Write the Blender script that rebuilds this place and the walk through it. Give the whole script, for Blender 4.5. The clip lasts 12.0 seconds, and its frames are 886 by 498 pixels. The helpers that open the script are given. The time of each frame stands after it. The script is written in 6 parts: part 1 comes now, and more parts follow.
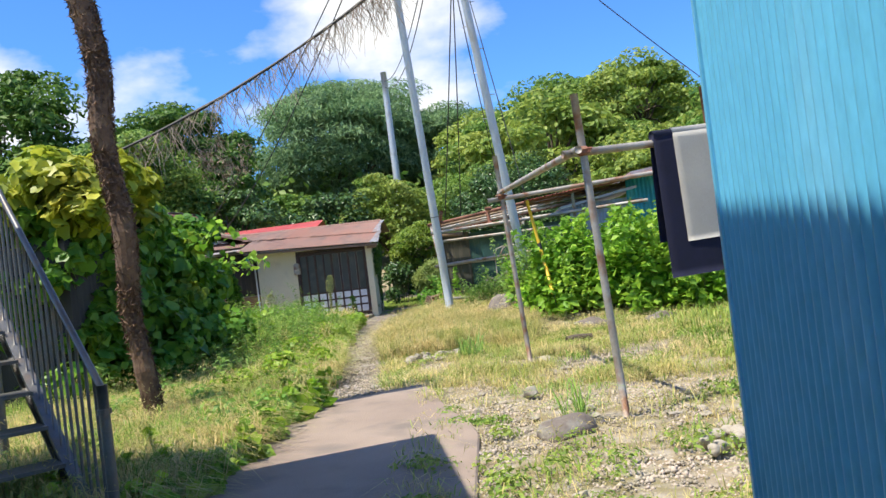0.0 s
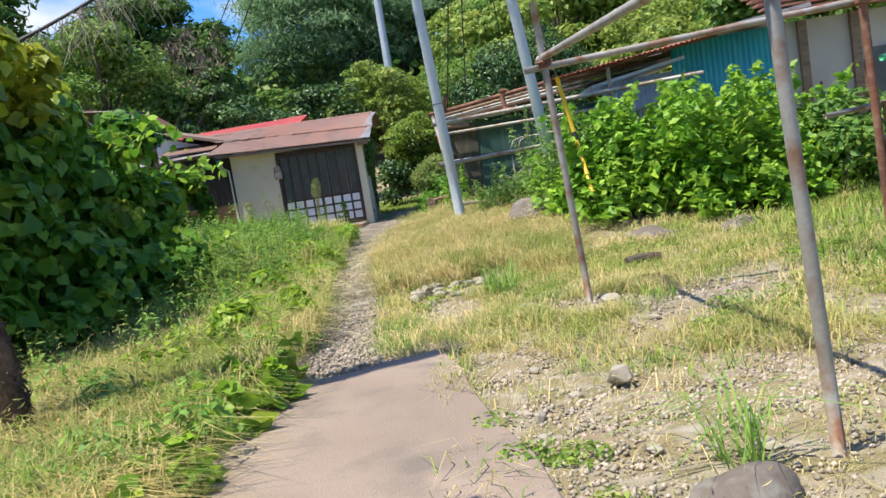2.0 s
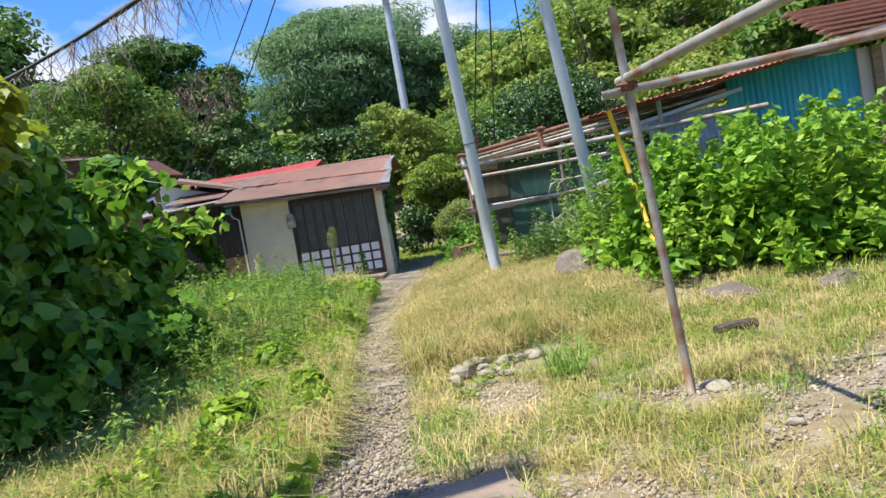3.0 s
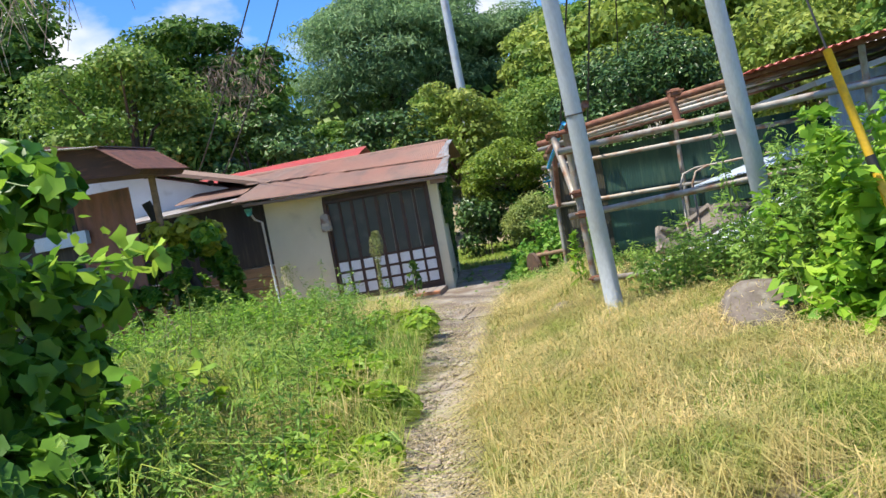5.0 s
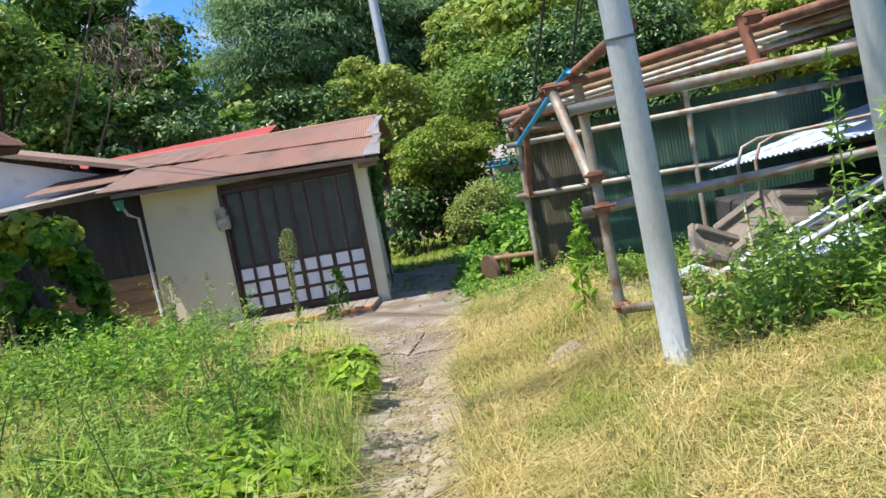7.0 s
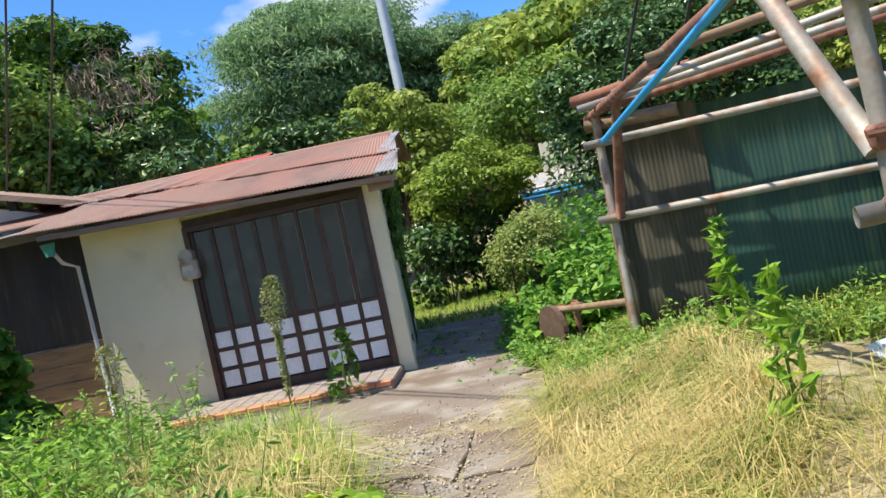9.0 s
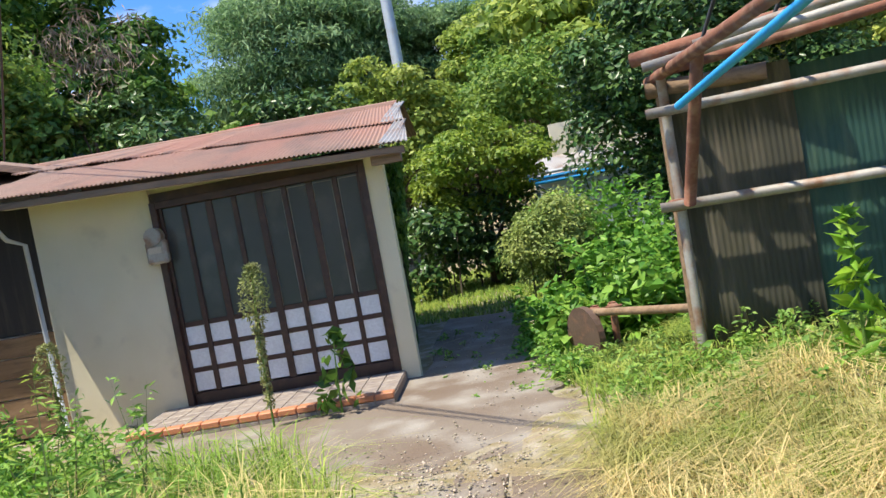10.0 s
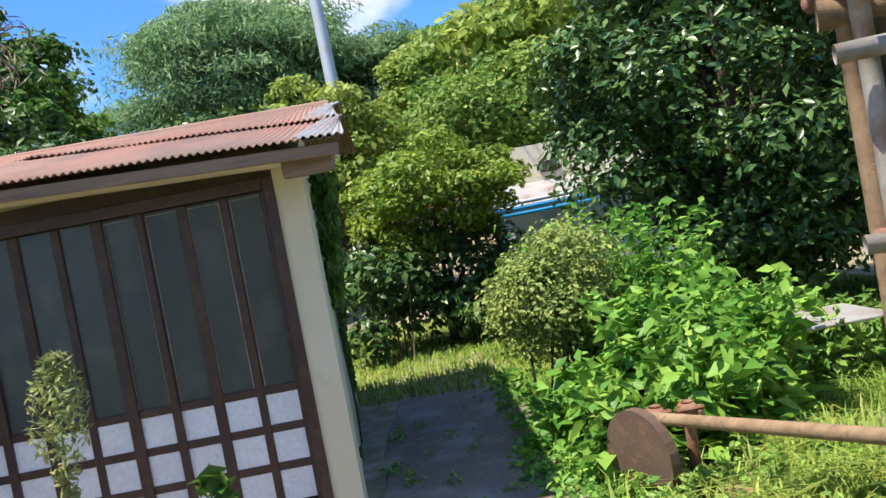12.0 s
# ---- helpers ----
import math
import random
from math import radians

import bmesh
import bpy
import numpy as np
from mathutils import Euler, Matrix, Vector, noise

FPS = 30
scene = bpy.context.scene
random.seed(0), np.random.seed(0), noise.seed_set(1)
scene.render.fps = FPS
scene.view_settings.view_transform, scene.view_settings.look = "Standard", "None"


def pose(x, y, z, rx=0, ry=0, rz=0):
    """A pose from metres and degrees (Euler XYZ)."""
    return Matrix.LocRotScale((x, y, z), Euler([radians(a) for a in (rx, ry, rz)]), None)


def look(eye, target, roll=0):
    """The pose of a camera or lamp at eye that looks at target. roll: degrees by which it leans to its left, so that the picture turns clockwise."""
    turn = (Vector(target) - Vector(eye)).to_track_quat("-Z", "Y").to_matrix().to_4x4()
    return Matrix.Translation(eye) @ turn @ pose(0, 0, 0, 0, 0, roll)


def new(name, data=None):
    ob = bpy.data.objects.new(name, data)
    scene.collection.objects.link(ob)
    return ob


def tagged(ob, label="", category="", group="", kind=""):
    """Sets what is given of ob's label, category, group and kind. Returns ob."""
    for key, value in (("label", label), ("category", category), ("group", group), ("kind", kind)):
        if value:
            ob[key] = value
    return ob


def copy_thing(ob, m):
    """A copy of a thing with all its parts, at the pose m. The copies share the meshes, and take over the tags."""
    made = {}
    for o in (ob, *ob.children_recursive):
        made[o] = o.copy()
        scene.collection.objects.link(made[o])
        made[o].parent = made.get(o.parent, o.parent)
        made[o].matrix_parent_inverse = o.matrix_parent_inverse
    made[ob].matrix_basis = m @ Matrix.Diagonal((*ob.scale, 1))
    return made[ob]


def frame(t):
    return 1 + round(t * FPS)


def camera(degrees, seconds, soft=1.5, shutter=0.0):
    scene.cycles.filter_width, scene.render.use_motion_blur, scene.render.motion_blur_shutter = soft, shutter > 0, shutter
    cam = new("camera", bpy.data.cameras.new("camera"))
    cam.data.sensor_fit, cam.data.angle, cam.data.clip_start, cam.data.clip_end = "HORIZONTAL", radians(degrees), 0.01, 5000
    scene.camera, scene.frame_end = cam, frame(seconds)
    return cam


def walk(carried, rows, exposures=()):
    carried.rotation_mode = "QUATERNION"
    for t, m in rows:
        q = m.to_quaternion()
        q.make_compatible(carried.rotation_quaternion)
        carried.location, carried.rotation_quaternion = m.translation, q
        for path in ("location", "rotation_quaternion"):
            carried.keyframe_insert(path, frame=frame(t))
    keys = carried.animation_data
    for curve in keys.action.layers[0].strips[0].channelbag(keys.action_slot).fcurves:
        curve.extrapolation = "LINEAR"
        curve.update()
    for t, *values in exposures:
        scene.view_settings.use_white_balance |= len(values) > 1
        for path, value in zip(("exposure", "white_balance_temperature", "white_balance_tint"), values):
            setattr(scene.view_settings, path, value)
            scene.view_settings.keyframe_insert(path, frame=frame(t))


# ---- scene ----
cam = camera(56.9, 12.0)
PATH = [
    (0, (3.602, -21.041, 1.213), (3.445, -19.047, 1.247), -6.9),
    (0.5, (3.596, -20.242, 1.265), (3.578, -18.245, 1.167), -7.8),
    (1, (3.407, -19.589, 1.269), (3.424, -17.591, 1.162), -5.0),
    (1.5, (3.362, -19.024, 1.317), (3.448, -17.033, 1.142), -7.6),
    (2, (3.228, -18.313, 1.305), (3.044, -16.334, 1.081), -9.0),
    (2.5, (3.141, -17.643, 1.337), (3.031, -15.655, 1.148), -9.6),
    (3, (2.894, -16.95, 1.383), (2.691, -14.964, 1.268), -9.7),
    (3.5, (2.709, -16.295, 1.446), (2.379, -14.326, 1.325), -10.0),
    (5.3, (2.178, -13.034, 1.579), (1.846, -11.066, 1.456), -10.6),
    (5.5, (2.097, -12.786, 1.589), (1.768, -10.819, 1.433), -10.9),
    (6, (1.902, -12.087, 1.557), (1.603, -10.12, 1.361), -9.7),
    (6.5, (1.816, -11.364, 1.58), (1.555, -9.391, 1.38), -10.8),
    (7, (1.68, -10.672, 1.561), (1.532, -8.686, 1.38), -10.6),
    (7.5, (1.567, -10.028, 1.598), (1.43, -8.036, 1.48), -11.2),
    (7.7, (1.498, -9.754, 1.558), (1.346, -7.761, 1.48), -11.1),
    (9.3, (1.18, -7.565, 1.385), (1.011, -5.573, 1.323), -12.1),
    (9.5, (1.12, -7.384, 1.412), (0.944, -5.393, 1.339), -11.3),
    (10, (0.939, -6.71, 1.405), (0.792, -4.718, 1.303), -10.4),
    (10.5, (0.885, -6.095, 1.404), (0.791, -4.1, 1.288), -11.4),
    (11, (0.754, -5.442, 1.409), (0.683, -3.445, 1.322), -10.7),
    (11.5, (0.768, -4.823, 1.438), (0.698, -2.825, 1.379), -11.7),
    (12, (0.66, -4.133, 1.424), (0.681, -2.133, 1.388), -10.8),
]


def exposures():
    return [(0.0, 0.62, 6750, 9), (1.0, 0.55, 6650, 9), (3.5, 0.56, 6800, 9), (5.5, 0.64, 6850, 9), (9.5, 0.67, 6950, 9), (12.0, 0.82, 6950, 9)]


walk(cam, [(t, look(eye, target, roll)) for t, eye, target, roll in PATH], exposures())

# ---- light ----
SUN_EL, SUN_X, SUN_Y = 67.0, -0.9, -0.43
world = bpy.data.worlds.new("world")
scene.world = world
world.use_nodes = True
wn, wl = world.node_tree.nodes, world.node_tree.links
wn.clear()
sky = wn.new("ShaderNodeTexSky")
sky.sky_type, sky.sun_disc = "NISHITA", False
sky.sun_elevation, sky.sun_rotation = radians(SUN_EL), math.atan2(SUN_X, SUN_Y)
sky.ozone_density, sky.dust_density, sky.air_density = 3.0, 0.2, 1.0
tc = wn.new("ShaderNodeTexCoord")
mp = wn.new("ShaderNodeMapping")
mp.inputs["Scale"].default_value = (1.0, 1.0, 1.9)
mp.inputs["Location"].default_value = (0.42, 0.15, 0.31)
cl = wn.new("ShaderNodeTexNoise")
cl.inputs["Scale"].default_value, cl.inputs["Detail"].default_value = 1.9, 9
cl.inputs["Roughness"].default_value = 0.52
cr = wn.new("ShaderNodeValToRGB")
cr.color_ramp.elements[0].position, cr.color_ramp.elements[1].position = 0.52, 0.6
mixs = wn.new("ShaderNodeMix")
mixs.data_type = "RGBA"
blue = wn.new("ShaderNodeMix")
blue.data_type, blue.blend_type = "RGBA", "MULTIPLY"
blue.inputs[0].default_value = 1.0
blue.inputs[7].default_value = (0.5, 0.95, 1.6, 1)
wl.new(tc.outputs["Generated"], mp.inputs["Vector"])
wl.new(mp.outputs["Vector"], cl.inputs["Vector"])
wl.new(cl.outputs["Fac"], cr.inputs["Fac"])
wl.new(cr.outputs["Color"], mixs.inputs[0])
wl.new(sky.outputs["Color"], blue.inputs[6])
wl.new(blue.outputs[2], mixs.inputs[6])
mixs.inputs[7].default_value = (7.2, 7.4, 7.8, 1)
bg = wn.new("ShaderNodeBackground")
bg.inputs["Strength"].default_value = 0.1
out = wn.new("ShaderNodeOutputWorld")
wl.new(mixs.outputs[2], bg.inputs["Color"])
wl.new(bg.outputs["Background"], out.inputs["Surface"])
sun = new("sun", bpy.data.lights.new("sun", "SUN"))
sun.data.energy, sun.data.angle, sun.data.color = 5.0, radians(0.53), (1.0, 0.95, 0.86)
sz = math.tan(radians(SUN_EL)) * math.hypot(SUN_X, SUN_Y)
sun.matrix_world = look((SUN_X * 30, SUN_Y * 30, sz * 30), (0, 0, 0))


# ---- materials ----
def mat(name, c1, c2, rough=0.7, scale=4.0, fine=60.0, bump=0.15, metal=0.0, c3=None, t3=0.62, leaf=0.0, island=0.0,
        stretch=(1, 1, 1), spec=0.5, bump_dist=0.01):
    """c1 and c2 mix by broad noise, c3 comes in as stains; fine noise makes grain and relief."""
    m = bpy.data.materials.new(name)
    m.use_nodes = True
    n, l = m.node_tree.nodes, m.node_tree.links
    p = n["Principled BSDF"]
    p.inputs["Roughness"].default_value, p.inputs["Metallic"].default_value = rough, metal
    p.inputs["Specular IOR Level"].default_value = spec
    co = n.new("ShaderNodeTexCoord")
    ma = n.new("ShaderNodeMapping")
    ma.inputs["Scale"].default_value = stretch
    l.new(co.outputs["Object"], ma.inputs["Vector"])

    def noise_of(s, detail=5):
        t = n.new("ShaderNodeTexNoise")
        t.inputs["Scale"].default_value, t.inputs["Detail"].default_value = s, detail
        l.new(ma.outputs["Vector"], t.inputs["Vector"])
        return t.outputs["Fac"]

    def ramp(src, a, b):
        r = n.new("ShaderNodeMapRange")
        r.inputs["From Min"].default_value, r.inputs["From Max"].default_value = a, b
        l.new(src, r.inputs["Value"])
        return r.outputs["Result"]

    def mix(fac, a, b, kind="MIX"):
        x = n.new("ShaderNodeMix")
        x.data_type, x.blend_type = "RGBA", kind
        if isinstance(fac, float):
            x.inputs[0].default_value = fac
        else:
            l.new(fac, x.inputs[0])
        for s, v in ((6, a), (7, b)):
            if isinstance(v, tuple):
                x.inputs[s].default_value = (*v, 1)
            else:
                l.new(v, x.inputs[s])
        return x.outputs[2]

    broad, grain = noise_of(scale), noise_of(fine, 3)
    col = mix(ramp(broad, 0.35, 0.65), tuple(c1), tuple(c2))
    if c3:
        col = mix(ramp(noise_of(scale * 2.7, 8), t3 - 0.11, t3 + 0.11), col, tuple(c3))
    if island:
        g = n.new("ShaderNodeNewGeometry")
        hsv = n.new("ShaderNodeHueSaturation")
        l.new(col, hsv.inputs["Color"])
        l.new(ramp_value(n, l, g.outputs["Random Per Island"], 1 - island, 1 + island), hsv.inputs["Value"])
        l.new(ramp_value(n, l, g.outputs["Random Per Island"], 0.5 + island * 0.06, 0.5 - island * 0.06), hsv.inputs["Hue"])
        col = hsv.outputs["Color"]
    gm = n.new("ShaderNodeMapRange")
    gm.inputs["To Min"].default_value, gm.inputs["To Max"].default_value = 0.8, 1.2
    l.new(grain, gm.inputs["Value"])
    sc = n.new("ShaderNodeVectorMath")
    sc.operation = "SCALE"
    l.new(col, sc.inputs[0])
    l.new(gm.outputs["Result"], sc.inputs["Scale"])
    l.new(sc.outputs["Vector"], p.inputs["Base Color"])
    if bump:
        b = n.new("ShaderNodeBump")
        b.inputs["Strength"].default_value, b.inputs["Distance"].default_value = bump, bump_dist
        l.new(grain, b.inputs["Height"])
        l.new(b.outputs["Normal"], p.inputs["Normal"])
    if leaf:
        p.inputs["Specular IOR Level"].default_value = 0.25
        tr = n.new("ShaderNodeBsdfTranslucent")
        l.new(sc.outputs["Vector"], tr.inputs["Color"])
        ms = n.new("ShaderNodeMixShader")
        ms.inputs[0].default_value = leaf
        l.new(p.outputs["BSDF"], ms.inputs[1])
        l.new(tr.outputs["BSDF"], ms.inputs[2])
        l.new(ms.outputs["Shader"], n["Material Output"].inputs["Surface"])
    return m


def ramp_value(n, l, src, lo, hi):
    r = n.new("ShaderNodeMapRange")
    r.inputs["To Min"].default_value, r.inputs["To Max"].default_value = lo, hi
    l.new(src, r.inputs["Value"])
    return r.outputs["Result"]


M_GROUND = mat("ground_soil", (0.28, 0.215, 0.13), (0.21, 0.18, 0.08), 0.95, 2.1, 120, 1.0, c3=(0.38, 0.33, 0.26), t3=0.56)
M_CONC = mat("concrete", (0.31, 0.24, 0.185), (0.235, 0.178, 0.138), 0.9, 0.9, 95, 0.6, c3=(0.17, 0.14, 0.115), t3=0.64)
M_PATH = mat("broken_concrete", (0.34, 0.285, 0.23), (0.26, 0.205, 0.16), 0.95, 1.7, 70, 0.6, c3=(0.42, 0.38, 0.33), t3=0.58)
M_APRON = mat("stained_concrete", (0.2, 0.165, 0.128), (0.15, 0.108, 0.076), 0.85, 0.9, 60, 0.5, c3=(0.3, 0.275, 0.235), t3=0.6)
M_GRAVEL = mat("gravel", (0.42, 0.36, 0.28), (0.33, 0.28, 0.21), 0.95, 2.0, 40, 0.2, island=0.4)
M_DISC = mat("brown_iron", (0.13, 0.085, 0.06), (0.1, 0.06, 0.045), 0.8, 5, 60, 0.25, 0.2, c3=(0.2, 0.11, 0.07))
M_STONE = mat("stone", (0.38, 0.34, 0.27), (0.3, 0.26, 0.2), 0.9, 3, 60, 0.5, c3=(0.2, 0.18, 0.15))
M_BOULDER = mat("dark_stone", (0.16, 0.13, 0.105), (0.11, 0.092, 0.075), 0.85, 3, 50, 0.4, c3=(0.27, 0.25, 0.21))
M_STUCCO = mat("cream_stucco", (0.72, 0.66, 0.48), (0.66, 0.6, 0.42), 0.9, 1.6, 180, 0.3, c3=(0.55, 0.5, 0.36), t3=0.68)
M_WHITE = mat("white_plaster", (0.74, 0.76, 0.76), (0.66, 0.68, 0.68), 0.9, 1.6, 120, 0.2, c3=(0.5, 0.5, 0.48), t3=0.68)
M_BROWN = mat("dark_brown_paint", (0.065, 0.032, 0.024), (0.045, 0.024, 0.02), 0.45, 5, 90, 0.1, c3=(0.09, 0.05, 0.035))
M_PANE = mat("smoked_frosted_glass", (0.055, 0.062, 0.06), (0.075, 0.08, 0.075), 0.28, 1.5, 120, 0.05, c3=(0.11, 0.11, 0.1), t3=0.63)
M_WPANE = mat("white_acrylic_pane", (0.78, 0.8, 0.82), (0.72, 0.75, 0.77), 0.35, 6, 60, 0.03, c3=(0.68, 0.7, 0.71), t3=0.68)
M_ROOF = mat("rusty_roof_sheet", (0.3, 0.15, 0.11), (0.25, 0.165, 0.13), 0.8, 1.1, 40, 0.25, 0.0, c3=(0.17, 0.12, 0.1), t3=0.62, stretch=(1, 0.35, 1))
M_GROOF = mat("grey_roof_sheet", (0.42, 0.42, 0.42), (0.34, 0.31, 0.29), 0.5, 1.5, 40, 0.1, 0.2, c3=(0.26, 0.18, 0.14), t3=0.6, stretch=(1, 0.35, 1))
M_RROOF = mat("red_painted_sheet", (0.5, 0.075, 0.06), (0.42, 0.07, 0.055), 0.5, 2, 50, 0.08, c3=(0.42, 0.14, 0.11))
M_FASCIA = mat("weathered_fascia", (0.3, 0.2, 0.15), (0.22, 0.15, 0.11), 0.85, 4, 50, 0.2, stretch=(0.3, 4, 4), c3=(0.14, 0.1, 0.08))
M_TERRA = mat("terracotta", (0.56, 0.22, 0.1), (0.48, 0.19, 0.09), 0.6, 12, 90, 0.1, c3=(0.36, 0.17, 0.1))
M_GTILE = mat("grey_tile", (0.3, 0.25, 0.21), (0.22, 0.18, 0.16), 0.55, 10, 90, 0.1, c3=(0.36, 0.32, 0.28))
M_GREEN = mat("green_sheet", (0.022, 0.078, 0.057), (0.017, 0.058, 0.045), 0.55, 1.2, 40, 0.1, c3=(0.07, 0.12, 0.075), t3=0.63, stretch=(3, 3, 0.4))
M_RTAN = mat("stained_tan_sheet", (0.068, 0.062, 0.038), (0.045, 0.045, 0.03), 0.8, 1.4, 40, 0.15, c3=(0.15, 0.125, 0.085), t3=0.62, stretch=(3, 3, 0.35))
M_BLUE = mat("blue_corrugated_paint", (0.13, 0.48, 0.7), (0.11, 0.42, 0.64), 0.42, 1.2, 60, 0.06, c3=(0.18, 0.5, 0.7), t3=0.66, stretch=(1, 1, 0.3))
M_TEAL = mat("teal_sheet", (0.02, 0.36, 0.46), (0.02, 0.3, 0.42), 0.5, 1.2, 60, 0.06, c3=(0.06, 0.42, 0.5), stretch=(2, 2, 0.4))
M_PALEBLUE = mat("pale_blue_sheet", (0.46, 0.56, 0.68), (0.38, 0.46, 0.58), 0.4, 1.5, 50, 0.08, 0.1, c3=(0.55, 0.58, 0.6))
M_POLE = mat("galvanised_pole", (0.5, 0.54, 0.57), (0.44, 0.48, 0.51), 0.5, 2, 70, 0.08, 0.25, c3=(0.34, 0.3, 0.26), t3=0.7, stretch=(1, 1, 0.3))
M_PIPE = mat("weathered_pipe", (0.4, 0.38, 0.34), (0.3, 0.27, 0.23), 0.6, 3, 60, 0.15, 0.3, c3=(0.26, 0.13, 0.07), t3=0.58)
M_RUST = mat("rusty_iron", (0.25, 0.1, 0.06), (0.16, 0.07, 0.045), 0.85, 5, 60, 0.3, 0.1, c3=(0.3, 0.17, 0.11), t3=0.58)
M_TUBE = mat("blue_tube", (0.02, 0.33, 0.72), (0.02, 0.3, 0.66), 0.4, 3, 60, 0.03)
M_YELLOW = mat("yellow_guard", (0.8, 0.5, 0.03), (0.7, 0.42, 0.03), 0.5, 3, 60, 0.05, c3=(0.5, 0.33, 0.06))
M_BLACK = mat("black_rubber", (0.015, 0.015, 0.016), (0.02, 0.02, 0.02), 0.6, 5, 60, 0.05)
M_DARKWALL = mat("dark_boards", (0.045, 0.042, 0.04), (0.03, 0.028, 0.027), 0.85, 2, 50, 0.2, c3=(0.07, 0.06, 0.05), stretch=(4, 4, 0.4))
M_WOOD = mat("weathered_wood", (0.3, 0.2, 0.12), (0.22, 0.14, 0.08), 0.85, 3, 60, 0.3, c3=(0.15, 0.1, 0.06), stretch=(0.5, 4, 4))
M_GREYWOOD = mat("grey_wood", (0.3, 0.26, 0.22), (0.22, 0.19, 0.16), 0.9, 3, 60, 0.3, c3=(0.15, 0.13, 0.11), stretch=(0.5, 4, 4))
M_RDOOR = mat("rust_brown_door", (0.23, 0.1, 0.065), (0.18, 0.08, 0.055), 0.7, 2, 50, 0.15, c3=(0.1, 0.06, 0.045), stretch=(2, 2, 0.5))
M_GATE = mat("grey_gate_steel", (0.16, 0.16, 0.16), (0.11, 0.11, 0.11), 0.45, 4, 70, 0.1, 0.6, c3=(0.2, 0.15, 0.11))
M_ALU = mat("aluminium", (0.62, 0.65, 0.68), (0.55, 0.58, 0.6), 0.32, 5, 70, 0.05, 0.9)
M_BARK = mat("bark", (0.11, 0.08, 0.055), (0.075, 0.055, 0.04), 0.95, 3, 40, 0.7, c3=(0.15, 0.12, 0.09), stretch=(3, 3, 0.5))
M_SHAG = mat("shaggy_dead_vine", (0.17, 0.1, 0.06), (0.1, 0.06, 0.04), 0.95, 6, 50, 0.8, c3=(0.22, 0.14, 0.08))
M_NAVY = mat("navy_pile", (0.004, 0.006, 0.024), (0.006, 0.008, 0.032), 0.95, 8, 160, 0.4)
M_RUG = mat("cream_pile", (0.43, 0.41, 0.36), (0.38, 0.36, 0.32), 0.95, 4, 160, 0.4)
M_RFLOW = mat("ochre_flower_pile", (0.4, 0.26, 0.12), (0.34, 0.21, 0.09), 0.95, 12, 160, 0.3)
M_RLEAF = mat("slate_leaf_pile", (0.16, 0.16, 0.19), (0.25, 0.24, 0.25), 0.95, 12, 160, 0.3)
M_TILE_R = mat("red_clay_tile", (0.3, 0.12, 0.08), (0.24, 0.1, 0.07), 0.7, 6, 60, 0.2)
M_BEIGE = mat("beige_wall", (0.55, 0.48, 0.38), (0.48, 0.42, 0.33), 0.9, 2, 80, 0.2)
M_WIRE = mat("wire", (0.02, 0.02, 0.022), (0.03, 0.03, 0.03), 0.6, 5, 40, 0.0)

L_DARK = mat("leaf_dark", (0.065, 0.15, 0.026), (0.1, 0.2, 0.034), 0.5, 0.5, 9, 0, leaf=0.35, island=0.45)
L_FEATHER = mat("leaf_bluegreen", (0.16, 0.29, 0.12), (0.24, 0.37, 0.18), 0.55, 0.5, 9, 0, leaf=0.35, island=0.4)
L_YG = mat("leaf_yellowgreen", (0.22, 0.33, 0.06), (0.3, 0.37, 0.08), 0.5, 0.7, 9, 0, leaf=0.38, island=0.35)
L_MID = mat("leaf_mid", (0.12, 0.25, 0.045), (0.2, 0.31, 0.065), 0.5, 0.5, 9, 0, leaf=0.38, island=0.45)
L_BRIGHT = mat("leaf_bright", (0.19, 0.4, 0.035), (0.28, 0.46, 0.06), 0.45, 1.2, 9, 0, leaf=0.4, island=0.35)
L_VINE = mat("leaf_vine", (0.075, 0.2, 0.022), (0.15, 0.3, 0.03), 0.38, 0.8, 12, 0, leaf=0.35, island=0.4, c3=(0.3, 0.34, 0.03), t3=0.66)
# paler, yellower copy of the vine leaf: sunlight put into the colour
L_VINE_YELLOW_LIT = mat("leaf_vine_yellow_lit", (0.29, 0.38, 0.04), (0.42, 0.42, 0.055), 0.42, 1.0, 12, 0, leaf=0.4, island=0.35)
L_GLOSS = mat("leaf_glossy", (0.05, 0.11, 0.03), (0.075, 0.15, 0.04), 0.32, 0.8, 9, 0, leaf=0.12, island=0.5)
L_GRASS = mat("grass_green", (0.2, 0.34, 0.055), (0.33, 0.41, 0.09), 0.55, 0.8, 9, 0, leaf=0.4, island=0.35)
L_DRY = mat("grass_dry", (0.52, 0.45, 0.17), (0.66, 0.56, 0.27), 0.6, 0.7, 9, 0, leaf=0.35, island=0.4, c3=(0.3, 0.36, 0.08), t3=0.6)
L_WEED = mat("weed_green", (0.17, 0.35, 0.055), (0.27, 0.42, 0.1), 0.5, 0.9, 9, 0, leaf=0.4, island=0.35)
L_DEAD = mat("dead_vine", (0.34, 0.28, 0.21), (0.26, 0.2, 0.15), 0.9, 2, 20, 0, island=0.3)


# ---- building helpers ----
def obj(name, bm, material, parent=None, label="", smooth=False):
    me = bpy.data.meshes.new(name)
    bm.to_mesh(me)
    bm.free()
    for m in material if isinstance(material, (list, tuple)) else [material]:
        me.materials.append(m)
    if smooth:
        me.polygons.foreach_set("use_smooth", [True] * len(me.polygons))
    ob = new(name, me)
    if parent:
        ob.parent = parent
    if label:
        ob["label"] = label
    return ob


def part(name, bm, material, parent, label="", smooth=False):
    return obj(name, bm, material, parent, label, smooth)


